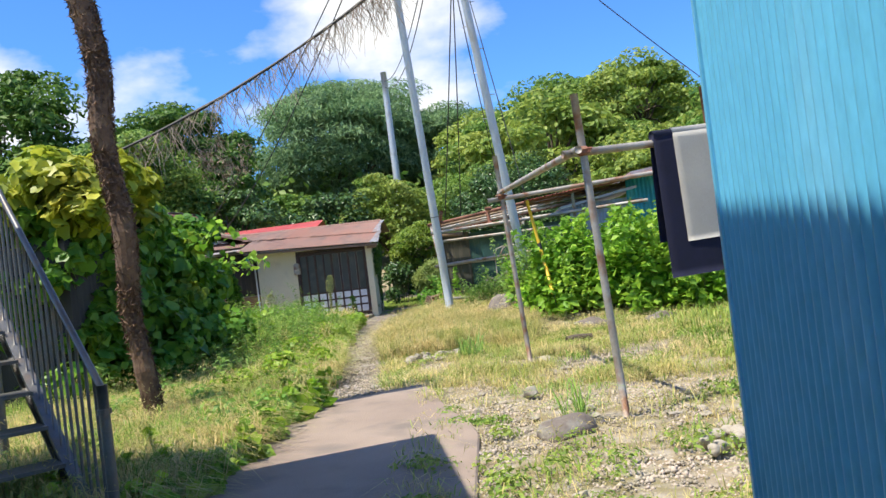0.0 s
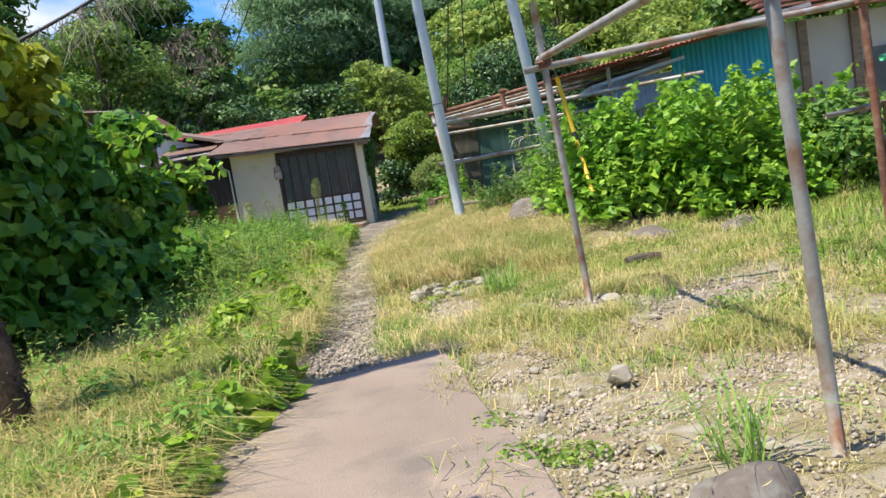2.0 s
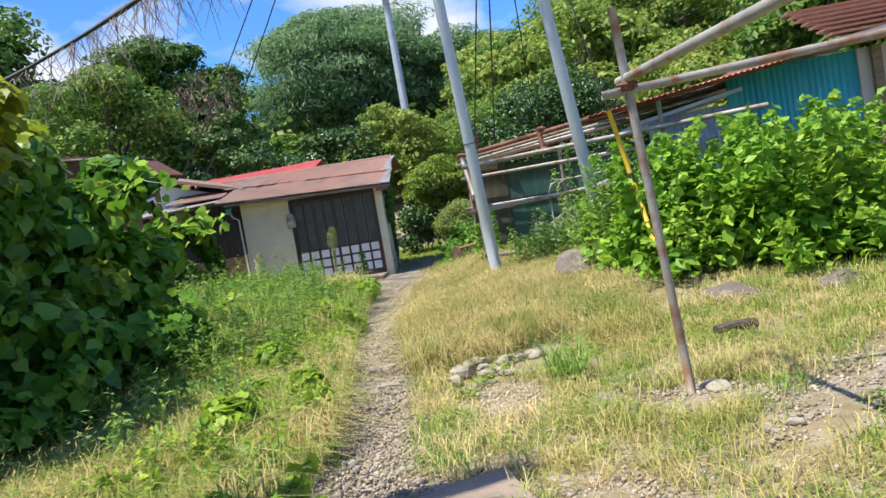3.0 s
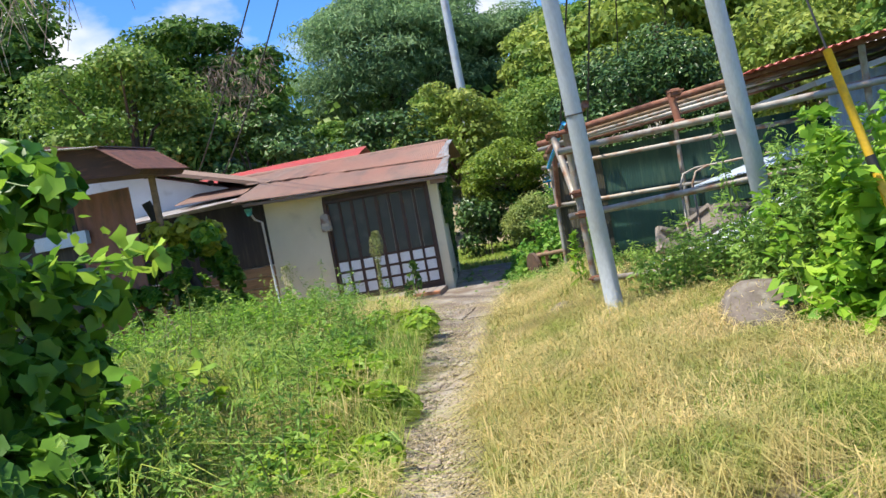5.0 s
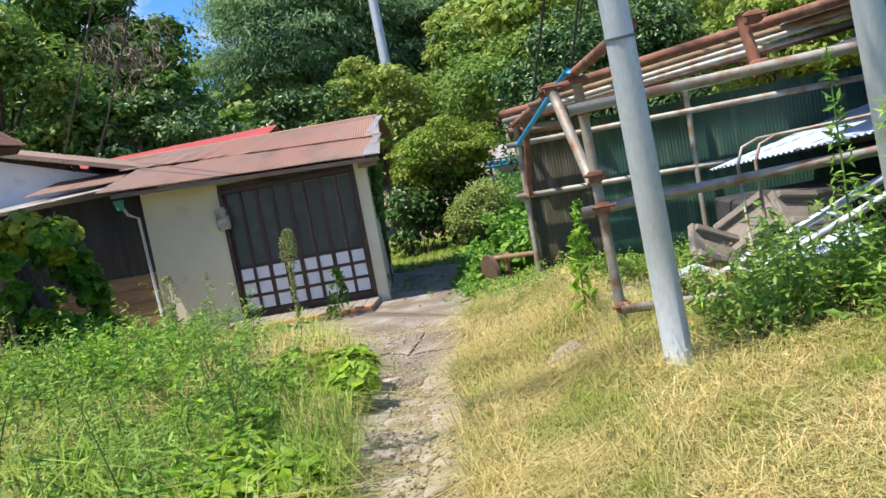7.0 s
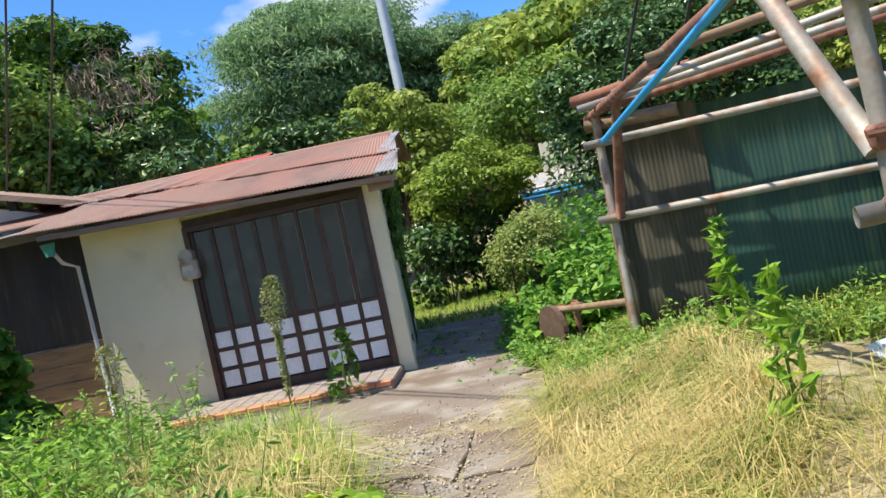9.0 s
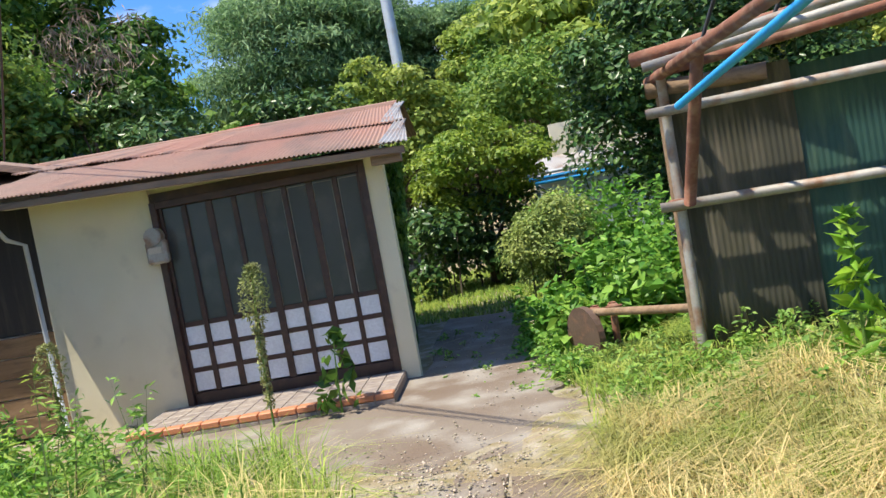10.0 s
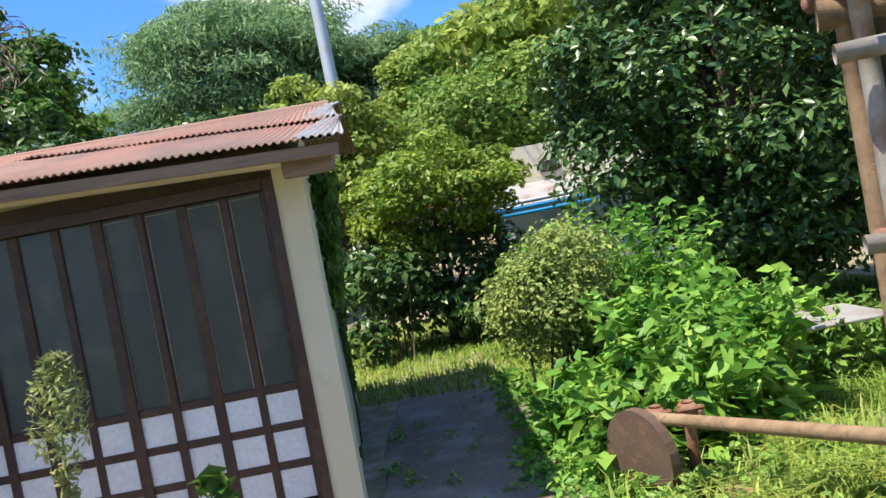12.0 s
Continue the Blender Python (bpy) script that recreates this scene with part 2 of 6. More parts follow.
def raw(name, verts, faces, material, parent=None, label="", mats=None, smooth=False):
    me = bpy.data.meshes.new(name)
    me.from_pydata(verts, [], faces)
    for m in material if isinstance(material, (list, tuple)) else [material]:
        me.materials.append(m)
    if mats is not None:
        me.polygons.foreach_set("material_index", mats)
    if smooth:
        me.polygons.foreach_set("use_smooth", [True] * len(me.polygons))
    ob = new(name, me)
    if parent:
        ob.parent = parent
    if label:
        ob["label"] = label
    return ob


def thing(name, label, category, at=(0, 0, 0), group="", kind=""):
    ob = new(name)
    ob.location = at
    return tagged(ob, label, category, group, kind)


def box(bm, x0, x1, y0, y1, z0, z1, bevel=0.0, turn=None):
    r = bmesh.ops.create_cube(bm, size=1, matrix=Matrix.Translation(((x0 + x1) / 2, (y0 + y1) / 2, (z0 + z1) / 2)) @ Matrix.Diagonal((x1 - x0, y1 - y0, z1 - z0, 1)))
    vs = r["verts"]
    if bevel:
        es = list({e for v in vs for e in v.link_edges})
        b = bmesh.ops.bevel(bm, geom=es, offset=bevel, segments=1, affect="EDGES")
        vs = list({v for f in b["faces"] for v in f.verts} | {v for v in vs if v.is_valid})
    if turn:
        bmesh.ops.transform(bm, matrix=turn, verts=vs)
    return bm


def bm_box(*a, **k):
    return box(bmesh.new(), *a, **k)


def tube(bm, points, r0, r1=None, sides=10, wobble=0.0):
    """A round bar through points, tapering from r0 to r1."""
    r1 = r0 if r1 is None else r1
    pts = [Vector(p) for p in points]
    rings, side = [], None
    for i, p in enumerate(pts):
        d = (pts[min(i + 1, len(pts) - 1)] - pts[max(i - 1, 0)]).normalized()
        ref = Vector((0, 0, 1)) if abs(d.z) < 0.9 else Vector((1, 0, 0))
        side = d.cross(ref).normalized() if side is None else (side - d * side.dot(d)).normalized()
        up = side.cross(d)
        r = r0 + (r1 - r0) * i / max(1, len(pts) - 1)
        r *= 1 + wobble * random.uniform(-1, 1)
        rings.append([bm.verts.new(p + (side * math.cos(a) + up * math.sin(a)) * r) for a in (2 * math.pi * k / sides for k in range(sides))])
    for a, b in zip(rings, rings[1:]):
        for k in range(sides):
            bm.faces.new((a[k], a[(k + 1) % sides], b[(k + 1) % sides], b[k]))
    bm.faces.new(rings[0])
    bm.faces.new(rings[-1][::-1])
    return bm


def pipe(name, a, b, r, material, parent, label="", sides=12, sag=0.0):
    a, b = Vector(a), Vector(b)
    pts = [a.lerp(b, i / 6) - Vector((0, 0, sag * 4 * (i / 6) * (1 - i / 6))) for i in range(7)]
    return part(name, tube(bmesh.new(), pts, r, sides=sides), material, parent, label, True)


def clamp(name, p, parent, r=0.045):
    bm = bmesh.new()
    box(bm, p[0] - r, p[0] + r, p[1] - r * 1.1, p[1] + r * 1.1, p[2] - r * 0.8, p[2] + r * 0.8, 0.012)
    tube(bm, [(p[0] - r * 1.6, p[1] - r, p[2] + 0.01), (p[0] + r * 1.6, p[1] - r, p[2] + 0.01)], 0.011, sides=6)
    tube(bm, [(p[0] + r, p[1] - r * 1.7, p[2] - 0.01), (p[0] + r, p[1] + r * 1.5, p[2] - 0.01)], 0.011, sides=6)
    return part(name, bm, M_RUST, parent, "rusty scaffold clamp")


def sheet(name, origin, along, up, length, height, pitch, depth, material, parent=None, label="", thick=0.004, droop=None, steps=4):
    """Corrugated sheet: waves run along 'along', ribs along 'up'."""
    o, a, u = Vector(origin), Vector(along).normalized(), Vector(up).normalized()
    n = a.cross(u).normalized()
    nx = max(8, int(length / pitch * 6))
    verts, faces = [], []
    for side in (0, 1):
        for i in range(nx + 1):
            s = length * i / nx
            w = depth * 0.5 * math.sin(2 * math.pi * s / pitch)
            for j in range(steps + 1):
                h = height * j / steps
                off = droop(s, h) if droop else 0.0
                verts.append(o + a * s + u * h + n * (w + off - side * thick))
    k = steps + 1
    m = (nx + 1) * k
    for i in range(nx):
        for j in range(steps):
            q = (i * k + j, (i + 1) * k + j, (i + 1) * k + j + 1, i * k + j + 1)
            faces.append(q)
            faces.append(tuple(m + v for v in q[::-1]))
    for i in range(nx):
        for j in (0, steps):
            faces.append((i * k + j, m + i * k + j, m + (i + 1) * k + j, (i + 1) * k + j))
    for i in (0, nx):
        for j in range(steps):
            faces.append((i * k + j, i * k + j + 1, m + i * k + j + 1, m + i * k + j))
    return raw(name, verts, faces, material, parent, label, smooth=True)


RNG = np.random.default_rng(7)


def leaf_mesh(name, pos, size, material, parent=None, label="", shape="oval", up=0.5, droop=0.0, normals=None, aspect=0.55, along=None):
    """Many single leaves: pos (n,3), size (n,). Ovals are folded blades of four points, lobed leaves have seven."""
    n = len(pos)
    nor = RNG.normal(size=(n, 3)) * 0.75
    if normals is not None:
        nor = nor * 0.6 + normals * 1.3
    nor[:, 2] += up
    nor /= np.linalg.norm(nor, axis=1)[:, None] + 1e-9
    t = RNG.normal(size=(n, 3))
    t[:, 2] -= droop
    if along is not None:
        t = t * 0.25 + along
    t -= nor * (t * nor).sum(1)[:, None]
    t /= np.linalg.norm(t, axis=1)[:, None] + 1e-9
    b = np.cross(nor, t)
    if shape == "oval":
        tpl = np.array([(-0.5, 0, 0), (0.02, aspect * 0.5, 0.08), (0.55, 0, -0.04), (0.02, -aspect * 0.5, 0.08)])
        tri = [(0, 1, 2), (0, 2, 3)]
    elif shape == "frond":
        tpl = np.array([(-0.5, 0, 0), (-0.1, 0.15, 0.06), (0.6, 0.02, -0.16), (-0.1, -0.15, 0.06), (0.15, 0.42, -0.06), (0.15, -0.42, -0.06)])
        tri = [(0, 1, 2), (0, 2, 3), (0, 4, 1), (0, 3, 5)]
    else:
        tpl = np.array([(-0.42, 0, 0), (-0.5, 0.3, 0.03), (-0.05, 0.52, 0.07), (0.22, 0.3, 0.06), (0.6, 0, -0.08), (0.22, -0.3, 0.06), (-0.05, -0.52, 0.07), (-0.5, -0.3, 0.03)])
        tri = [(0, 1, 2), (0, 2, 3), (0, 3, 4), (0, 4, 5), (0, 5, 6), (0, 6, 7)]
    k = len(tpl)
    s = np.asarray(size)[:, None, None]
    v = pos[:, None, :] + s * (tpl[None, :, 0:1] * t[:, None, :] + tpl[None, :, 1:2] * b[:, None, :] + tpl[None, :, 2:3] * nor[:, None, :])
    f = (np.arange(n)[:, None, None] * k + np.array(tri)[None]).reshape(-1, 3)
    return tri_mesh(name, v.reshape(-1, 3), f, material, parent, label)


def tri_mesh(name, v, f, material, parent=None, label=""):
    me = bpy.data.meshes.new(name)
    me.vertices.add(len(v))
    me.vertices.foreach_set("co", np.ascontiguousarray(v, dtype=np.float32).ravel())
    me.loops.add(len(f) * 3)
    me.loops.foreach_set("vertex_index", np.ascontiguousarray(f, dtype=np.int32).ravel())
    me.polygons.add(len(f))
    me.polygons.foreach_set("loop_start", np.arange(len(f), dtype=np.int32) * 3)
    me.polygons.foreach_set("loop_total", np.full(len(f), 3, dtype=np.int32))
    me.materials.append(material)
    me.update(calc_edges=True)
    ob = new(name, me)
    if parent:
        ob.parent = parent
    if label:
        ob["label"] = label
    return ob


def clump_points(n, clumps, radii, fill=0.35, flat=0.8):
    """Points in leafy lobes: mostly near each lobe's outer, upper shell."""
    c = RNG.integers(0, len(clumps), n)
    d = RNG.normal(size=(n, 3))
    d /= np.linalg.norm(d, axis=1)[:, None]
    d[:, 2] = np.where(RNG.random(n) < 0.6, np.abs(d[:, 2]), d[:, 2])
    r = (fill + (1 - fill) * RNG.random(n) ** 0.5) * radii[c]
    off = d * r[:, None]
    off[:, 2] *= flat
    return clumps[c] + off, d


def crown_clumps(center, rad, count, size, hollow=0.55):
    d = RNG.normal(size=(count, 3))
    d /= np.linalg.norm(d, axis=1)[:, None]
    r = hollow + (1 - hollow) * RNG.random(count) ** 0.6
    p = np.array(center) + d * r[:, None] * np.array(rad)
    return p, size * RNG.uniform(0.6, 1.25, count)


def tree(name, label, at, height, rad, leaf_mat, n=9000, leaf=0.22, lobes=34, lobe=0.28, trunk=0.16, low=0.35, shape="oval", droop=0.0, stems=1, flat=0.6, aspect=0.55):
    """Tapered trunk with limbs that end in leafy lobes; rad is the crown's half width."""
    th = thing(name, label, "tree", at)
    cz = height * (1 + low) / 2
    rz = height * (1 - low) / 2
    cl, rs = crown_clumps((0, 0, cz), (rad * 0.8, rad * 0.8, rz * 0.85), lobes, rad * lobe * 1.35)
    bm = bmesh.new()
    for s in range(stems):
        dx, dy = (random.uniform(-0.3, 0.3) * rad * (stems > 1) for _ in "xy")
        top = (random.uniform(-0.15, 0.15) * rad + dx, random.uniform(-0.15, 0.15) * rad + dy, cz + rz * 0.5)
        mid = (top[0] * 0.3 + dx * 0.5, top[1] * 0.3 + dy * 0.5, height * low)
        tube(bm, [(dx * 0.2, dy * 0.2, -0.3), (dx * 0.3, dy * 0.3, height * low * 0.5), mid, top], trunk, trunk * 0.25, 8, 0.08)
        for c in cl[s::stems][: 14 // stems + 2]:
            f = random.uniform(0.05, 0.6)
            a = Vector(mid).lerp(Vector(top), f)
            c = Vector(c)
            m2 = a.lerp(c, 0.5) + Vector((0, 0, 0.12 * rad))
            tube(bm, [a, m2, c], trunk * 0.4, trunk * 0.08, 5)
    part("trunk", bm, M_BARK, th, "brown bark trunk")
    p, d = clump_points(n, cl, rs, 0.3, flat)
    leaf_mesh("crown", p, leaf * RNG.uniform(0.6, 1.3, n), leaf_mat, th, "", shape, 0.5, droop, normals=d * 0.45, aspect=aspect)
    return th


def ground_z(x, y):
    """Height of the ground; works on numbers and arrays."""
    x, y = np.asarray(x, float), np.asarray(y, float)
    sm = lambda a, b, v: np.clip((v - a) / (b - a), 0, 1) ** 2 * (3 - 2 * np.clip((v - a) / (b - a), 0, 1))
    bank = 0.2 * sm(1.6, 2.4, x) * sm(-9.5, -6.5, y) * (1 - sm(-1.2, 0.5, y))
    path = 0.05 * sm(-11, -8, y) * (1 - sm(-3, -1, y))
    wave = 0.018 * (np.sin(x * 2.3 + 1.1 * y) + np.sin(1.7 * y - 0.9 * x)) * (1 - sm(8, 14, np.abs(y + 5)))
    hill = 6.0 * sm(11, 48, y) + 9.0 * sm(11, 60, x) * sm(-20, 10, y) + 3.0 * sm(9, 40, -x) * sm(0, 20, y)
    return bank + path + wave + hill + 0.01


# ---- ground ----
def axis_steps(lo, hi, fine, far, coarse):
    a = list(np.arange(lo, hi + 1e-6, fine))
    left = [lo - coarse * (1.35 ** i - 1) * 3 for i in range(1, far)]
    right = [hi + coarse * (1.35 ** i - 1) * 3 for i in range(1, far)]
    return np.array(left[::-1] + a + right)


gx, gy = axis_steps(-7, 11, 0.16, 16, 0.35), axis_steps(-24, 11, 0.16, 16, 0.35)
GX, GY = np.meshgrid(gx, gy, indexing="ij")
GZ = ground_z(GX, GY) + np.where((np.abs(GX - 2) < 9) & (np.abs(GY + 6) < 18), RNG.normal(0, 0.008, GX.shape), 0)
ny = len(gy)
gi = (np.arange(len(gx) - 1)[:, None] * ny + np.arange(ny - 1)[None]).ravel()
gf = np.concatenate([np.stack([gi, gi + ny, gi + ny + 1], 1), np.stack([gi, gi + ny + 1, gi + 1], 1)])
ground = tri_mesh("ground", np.stack([GX, GY, GZ], -1).reshape(-1, 3), gf, M_GROUND)
ground.data.polygons.foreach_set("use_smooth", [True] * len(ground.data.polygons))
tagged(ground, "dry sandy soil with pale gravel patches", "ground", kind="structure")


def slab(name, pts, top, thick, material, parent, label="", bevel=0.012):
    bm = bmesh.new()
    f = bm.faces.new([bm.verts.new((x, y, top)) for x, y in pts])
    if f.normal.z < 0:
        f.normal_flip()
    r = bmesh.ops.extrude_face_region(bm, geom=[f])
    bmesh.ops.translate(bm, verts=[v for v in r["geom"] if isinstance(v, bmesh.types.BMVert)], vec=(0, 0, -thick))
    bmesh.ops.recalc_face_normals(bm, faces=bm.faces)
    bmesh.ops.bevel(bm, geom=[e for e in bm.edges if all(v.co.z > top - 0.001 for v in e.verts)], offset=bevel, segments=1, affect="EDGES")
    return obj(name, bm, material, parent, label)


def ragged(pts, amount, per=5):
    res = []
    for (x0, y0), (x1, y1) in zip(pts, pts[1:] + pts[:1]):
        for i in range(per):
            f = i / per
            res.append((x0 + (x1 - x0) * f + random.uniform(-amount, amount), y0 + (y1 - y0) * f + random.uniform(-amount, amount)))
    return res


pavement = thing("pavement", "old brown concrete drive slab cracked at its edges", "pavement", kind="structure")
slab("slab", ragged([(1.62, -24.0), (3.32, -24.0), (3.28, -15.6), (2.62, -13.05), (1.5, -13.6)], 0.035), 0.055, 0.15, M_CONC, pavement)
# broken path to the house, in irregular pieces
path_way = [(1.9, -12.9), (1.62, -11.0), (1.3, -9.1), (1.12, -7.6), (0.9, -5.6), (0.72, -4.2), (0.5, -3.0), (0.35, -2.0)]
path_half = [0.3, 0.3, 0.28, 0.32, 0.34, 0.42, 0.65, 0.8]
pr = random.Random(11)
ys = [-12.95]
while ys[-1] < -3.0:
    ys.append(ys[-1] + pr.uniform(0.28, 0.8))
rowpts = []
for y in ys:
    c, w = float(np.interp(y, [p[1] for p in path_way], [p[0] for p in path_way])), float(np.interp(y, [p[1] for p in path_way], path_half))
    rowpts.append([(c + w * (k + pr.uniform(-0.2, 0.2)), y + pr.uniform(-0.17, 0.17)) for k in (-1.0, -0.3, 0.35, 1.0)])
for ra, rb in zip(rowpts, rowpts[1:]):
    for col in range(3):
        quad = [ra[col], ra[col + 1], rb[col + 1], rb[col]]
        mx, my = sum(q[0] for q in quad) / 4, sum(q[1] for q in quad) / 4
        keep = (0.75, 0.5, 0.12)[col] if my < -8.2 else (0.95, 0.9, 0.75)[col]
        if my < -10.6:
            keep *= 0.45
        if pr.random() > keep:
            continue
        quad = [(mx + (x - mx) * pr.uniform(0.93, 0.99), my + (y - my) * pr.uniform(0.93, 0.99)) for x, y in quad]
        z = float(ground_z(mx, my)) + pr.uniform(0.006, 0.02)
        slab("concrete_piece", ragged(quad, 0.024, 4), z, 0.08, M_PATH if my < -5.2 or pr.random() < 0.4 else M_APRON, pavement, bevel=0.006)
apron = [(-2.2, -1.7), (-1.0, -2.2), (0.2, -2.9), (1.1, -2.6), (1.3, -1.9), (1.1, -1.2), (1.25, -0.5), (1.05, 0.4), (1.2, 1.5), (0.95, 2.9), (0.1, 3.1), (0.085, -0.02), (-2.2, -0.02)]
slab("apron", ragged(apron, 0.05, 5), 0.05, 0.12, M_APRON, pavement, "stained concrete apron with damp patches")


def rock(name, label, at, size, material, category="stone", round_=False, seed=0):
    """A round stone, or an angular one hulled from scattered corners."""
    bm = bmesh.new()
    rr = random.Random(seed)
    if round_:
        bmesh.ops.create_icosphere(bm, subdivisions=3, radius=1)
    else:
        for _ in range(22):
            v = Vector((rr.gauss(0, 1), rr.gauss(0, 1), rr.gauss(0, 1))).normalized() * rr.uniform(0.75, 1.1)
            bm.verts.new(v)
        h = bmesh.ops.convex_hull(bm, input=bm.verts)
        bmesh.ops.delete(bm, geom=list({g for g in h["geom_interior"] if isinstance(g, bmesh.types.BMVert)}), context="VERTS")
        bmesh.ops.bevel(bm, geom=list(bm.edges), offset=0.07, segments=1, affect="EDGES")
    for v in bm.verts:
        k = 1 + (0.3 * noise.noise(v.co * 1.1 + Vector((seed * 3.1, seed, 0))) + 0.1 * noise.noise(v.co * 3 + Vector((seed, 0, 5)))) * (1 if round_ else 0.4)
        v.co = Vector((v.co.x * size[0], v.co.y * size[1], v.co.z * size[2])) * k
    ob = obj(name, bm, material, None, "", round_)
    ob.location = at
    ob.rotation_euler = (0, 0, seed * 1.3)
    return tagged(ob, label, category)


# ---- house ----
house = thing("house", "small cream stucco house with a rusty corrugated roof", "house")
EZ = lambda x: 1.965 - 0.042 * x
part("wall", bm_box(-2.97, -1.925, 0.0, 0.14, -0.1, 2.045), M_STUCCO, house, "cream stucco front wall")
part("wall", bm_box(-0.075, 0.075, 0.0, 0.14, -0.1, 1.93), M_STUCCO, house, "narrow cream stucco pier")
part("wall", bm_box(-1.925, -0.075, 0.02, 0.14, 1.875, 1.95), M_BROWN, house, "dark brown lintel")
SHEAR = Matrix(((1, -0.115, 0, 0), (0, 1, 0, 0), (0, 0, 1, 0), (0, 0, 0, 1)))
part("wall", bm_box(-0.065, 0.073, 0.14, 3.3, -0.1, 2.0, turn=SHEAR), M_STUCCO, house, "stucco side wall")
part("wall", bm_box(-2.97, -0.3, 3.3, 3.42, -0.1, 2.3), M_STUCCO, house)
part("wall", bm_box(-2.97, -2.85, 0.14, 3.3, -0.1, 2.05), M_STUCCO, house)
bm = bmesh.new()
vs = [bm.verts.new(v) for v in ((-0.07, 0.14, 1.95), (-0.07, 3.4, 1.95), (-0.07, 3.4, 2.4), (-0.07, 2.75, 2.58))]
f = bm.faces.new(vs)
r = bmesh.ops.extrude_face_region(bm, geom=[f])
bmesh.ops.translate(bm, verts=[v for v in r["geom"] if isinstance(v, bmesh.types.BMVert)], vec=(0.135, 0, 0))
bmesh.ops.transform(bm, matrix=SHEAR, verts=bm.verts)
part("gable", bm, M_STUCCO, house)


def roof_sheet(name, x0, x1, y0, y1, z00, z01, z10, z11, material, parent, label="", pitch=0.038, lift=0.0, wear=0.0, skew=0.0):
    """Corrugated roof between an eave at y0 and a ridge at y1; corners z: eave x0, eave x1, ridge x0, ridge x1."""
    nx, ns = int(abs(x1 - x0) / pitch * 5), 10
    verts, faces = [], []
    for side in (0, 1):
        for i in range(nx + 1):
            f = i / nx
            x = x0 + (x1 - x0) * f
            worn = wear * min(1.0, max(0.15, (-0.7 - x) * 1.5))
            ragged_edge = worn * (noise.noise(Vector((x * 2.2, 0.3, 0))) + 0.6 * noise.noise(Vector((x * 7.0, 1.3, 0))))
            for j in range(ns + 1):
                g = j / ns
                y = y0 + (y1 - y0) * g - ragged_edge * (1 - g)
                z = (z00 + (z01 - z00) * f) * (1 - g) + (z10 + (z11 - z10) * f) * g
                z += 0.0075 * math.sin(2 * math.pi * (x - x0) / pitch) + lift + 0.012 * noise.noise(Vector((x * 0.9, y * 0.9, 2)))
                verts.append((x + skew * g * max(0.0, f - 0.5) * 2, y, z - side * 0.006))
    k, m = ns + 1, (nx + 1) * (ns + 1)
    for i in range(nx):
        for j in range(ns):
            q = (i * k + j, (i + 1) * k + j, (i + 1) * k + j + 1, i * k + j + 1)
            faces += [q, tuple(m + v for v in q[::-1])]
        for j in (0, ns):
            faces.append((i * k + j, m + i * k + j, m + (i + 1) * k + j, (i + 1) * k + j))
    for i in (0, nx):
        for j in range(ns):
            faces.append((i * k + j, i * k + j + 1, m + i * k + j + 1, m + i * k + j))
    return raw(name, verts, faces, material, parent, label, smooth=True)


roof = roof_sheet("roof", -3.6, 0.16, 0.95, 2.75, EZ(-3.6) + 0.33, EZ(0.16) + 0.3, 2.72, 2.66, M_ROOF, house, "rust-red corrugated roof sheets", lift=0.014, wear=0.2, skew=-0.2)
roof_sheet("roof", -3.35, 0.3, -0.45, 1.2, EZ(-3.35) + 0.02, EZ(0.3), EZ(-3.35) + 0.37, EZ(0.26) + 0.35, M_ROOF, house, "weathered lower corrugated sheets", wear=0.03, skew=-0.12)
M_VERGE = mat("bare_grey_sheet", (0.3, 0.31, 0.33), (0.24, 0.235, 0.235), 0.75, 2, 40, 0.1, 0.1, c3=(0.24, 0.16, 0.12), t3=0.6)
roof_sheet("verge_sheet", 0.13, 0.36, -0.46, 1.1, EZ(0.1) + 0.008, EZ(0.34) + 0.008, EZ(0.1) + 0.34, EZ(0.26) + 0.34, M_VERGE, house, "bare grey edge of the roof sheets", skew=-0.14)
roof_sheet("verge_sheet", 0.0, 0.22, 1.0, 2.76, EZ(0.1) + 0.335, EZ(0.26) + 0.335, 2.685, 2.675, M_VERGE, house, "bare grey edge of the roof sheets", skew=-0.18)
roof_sheet("roof", -4.9, -3.55, 0.6, 2.75, 2.3, 2.3, 2.74, 2.72, M_ROOF, house)
roof_sheet("roof", -4.9, 0.1, 3.75, 2.72, 2.4, 2.35, 2.72, 2.64, M_ROOF, house, lift=0.008)
part("ridge_cap", tube(bmesh.new(), [(-4.9, 2.75, 2.735), (0.02, 2.75, 2.66)], 0.05, sides=8), M_ROOF, roof, "folded ridge cap")
slope_turn = lambda z: Matrix.Translation((-1.42, 0, z)) @ pose(0, 0, 0, 0, 2.4, 0) @ Matrix.Translation((1.42, 0, -z))
part("fascia", bm_box(-3.18, 0.32, -0.41, -0.38, 1.945, 2.0, bevel=0.004, turn=slope_turn(1.97)), M_FASCIA, house, "weathered brown fascia board")
part("eave_board", bm_box(-3.15, 0.28, -0.38, 0.02, 1.965, 1.985, turn=slope_turn(1.97)), M_STUCCO, house, "pale boarded eave underside")
part("wall", bm_box(-1.925, -0.075, 0.03, 0.13, 1.95, 1.985), M_STUCCO, house, "cream strip above the door")
part("purlin_end", bm_box(0.03, 0.27, -0.3, -0.2, 1.82, 1.895), M_FASCIA, house)
part("purlin_end", bm_box(-0.3, -0.18, 2.65, 2.75, 2.5, 2.6), M_FASCIA, house)
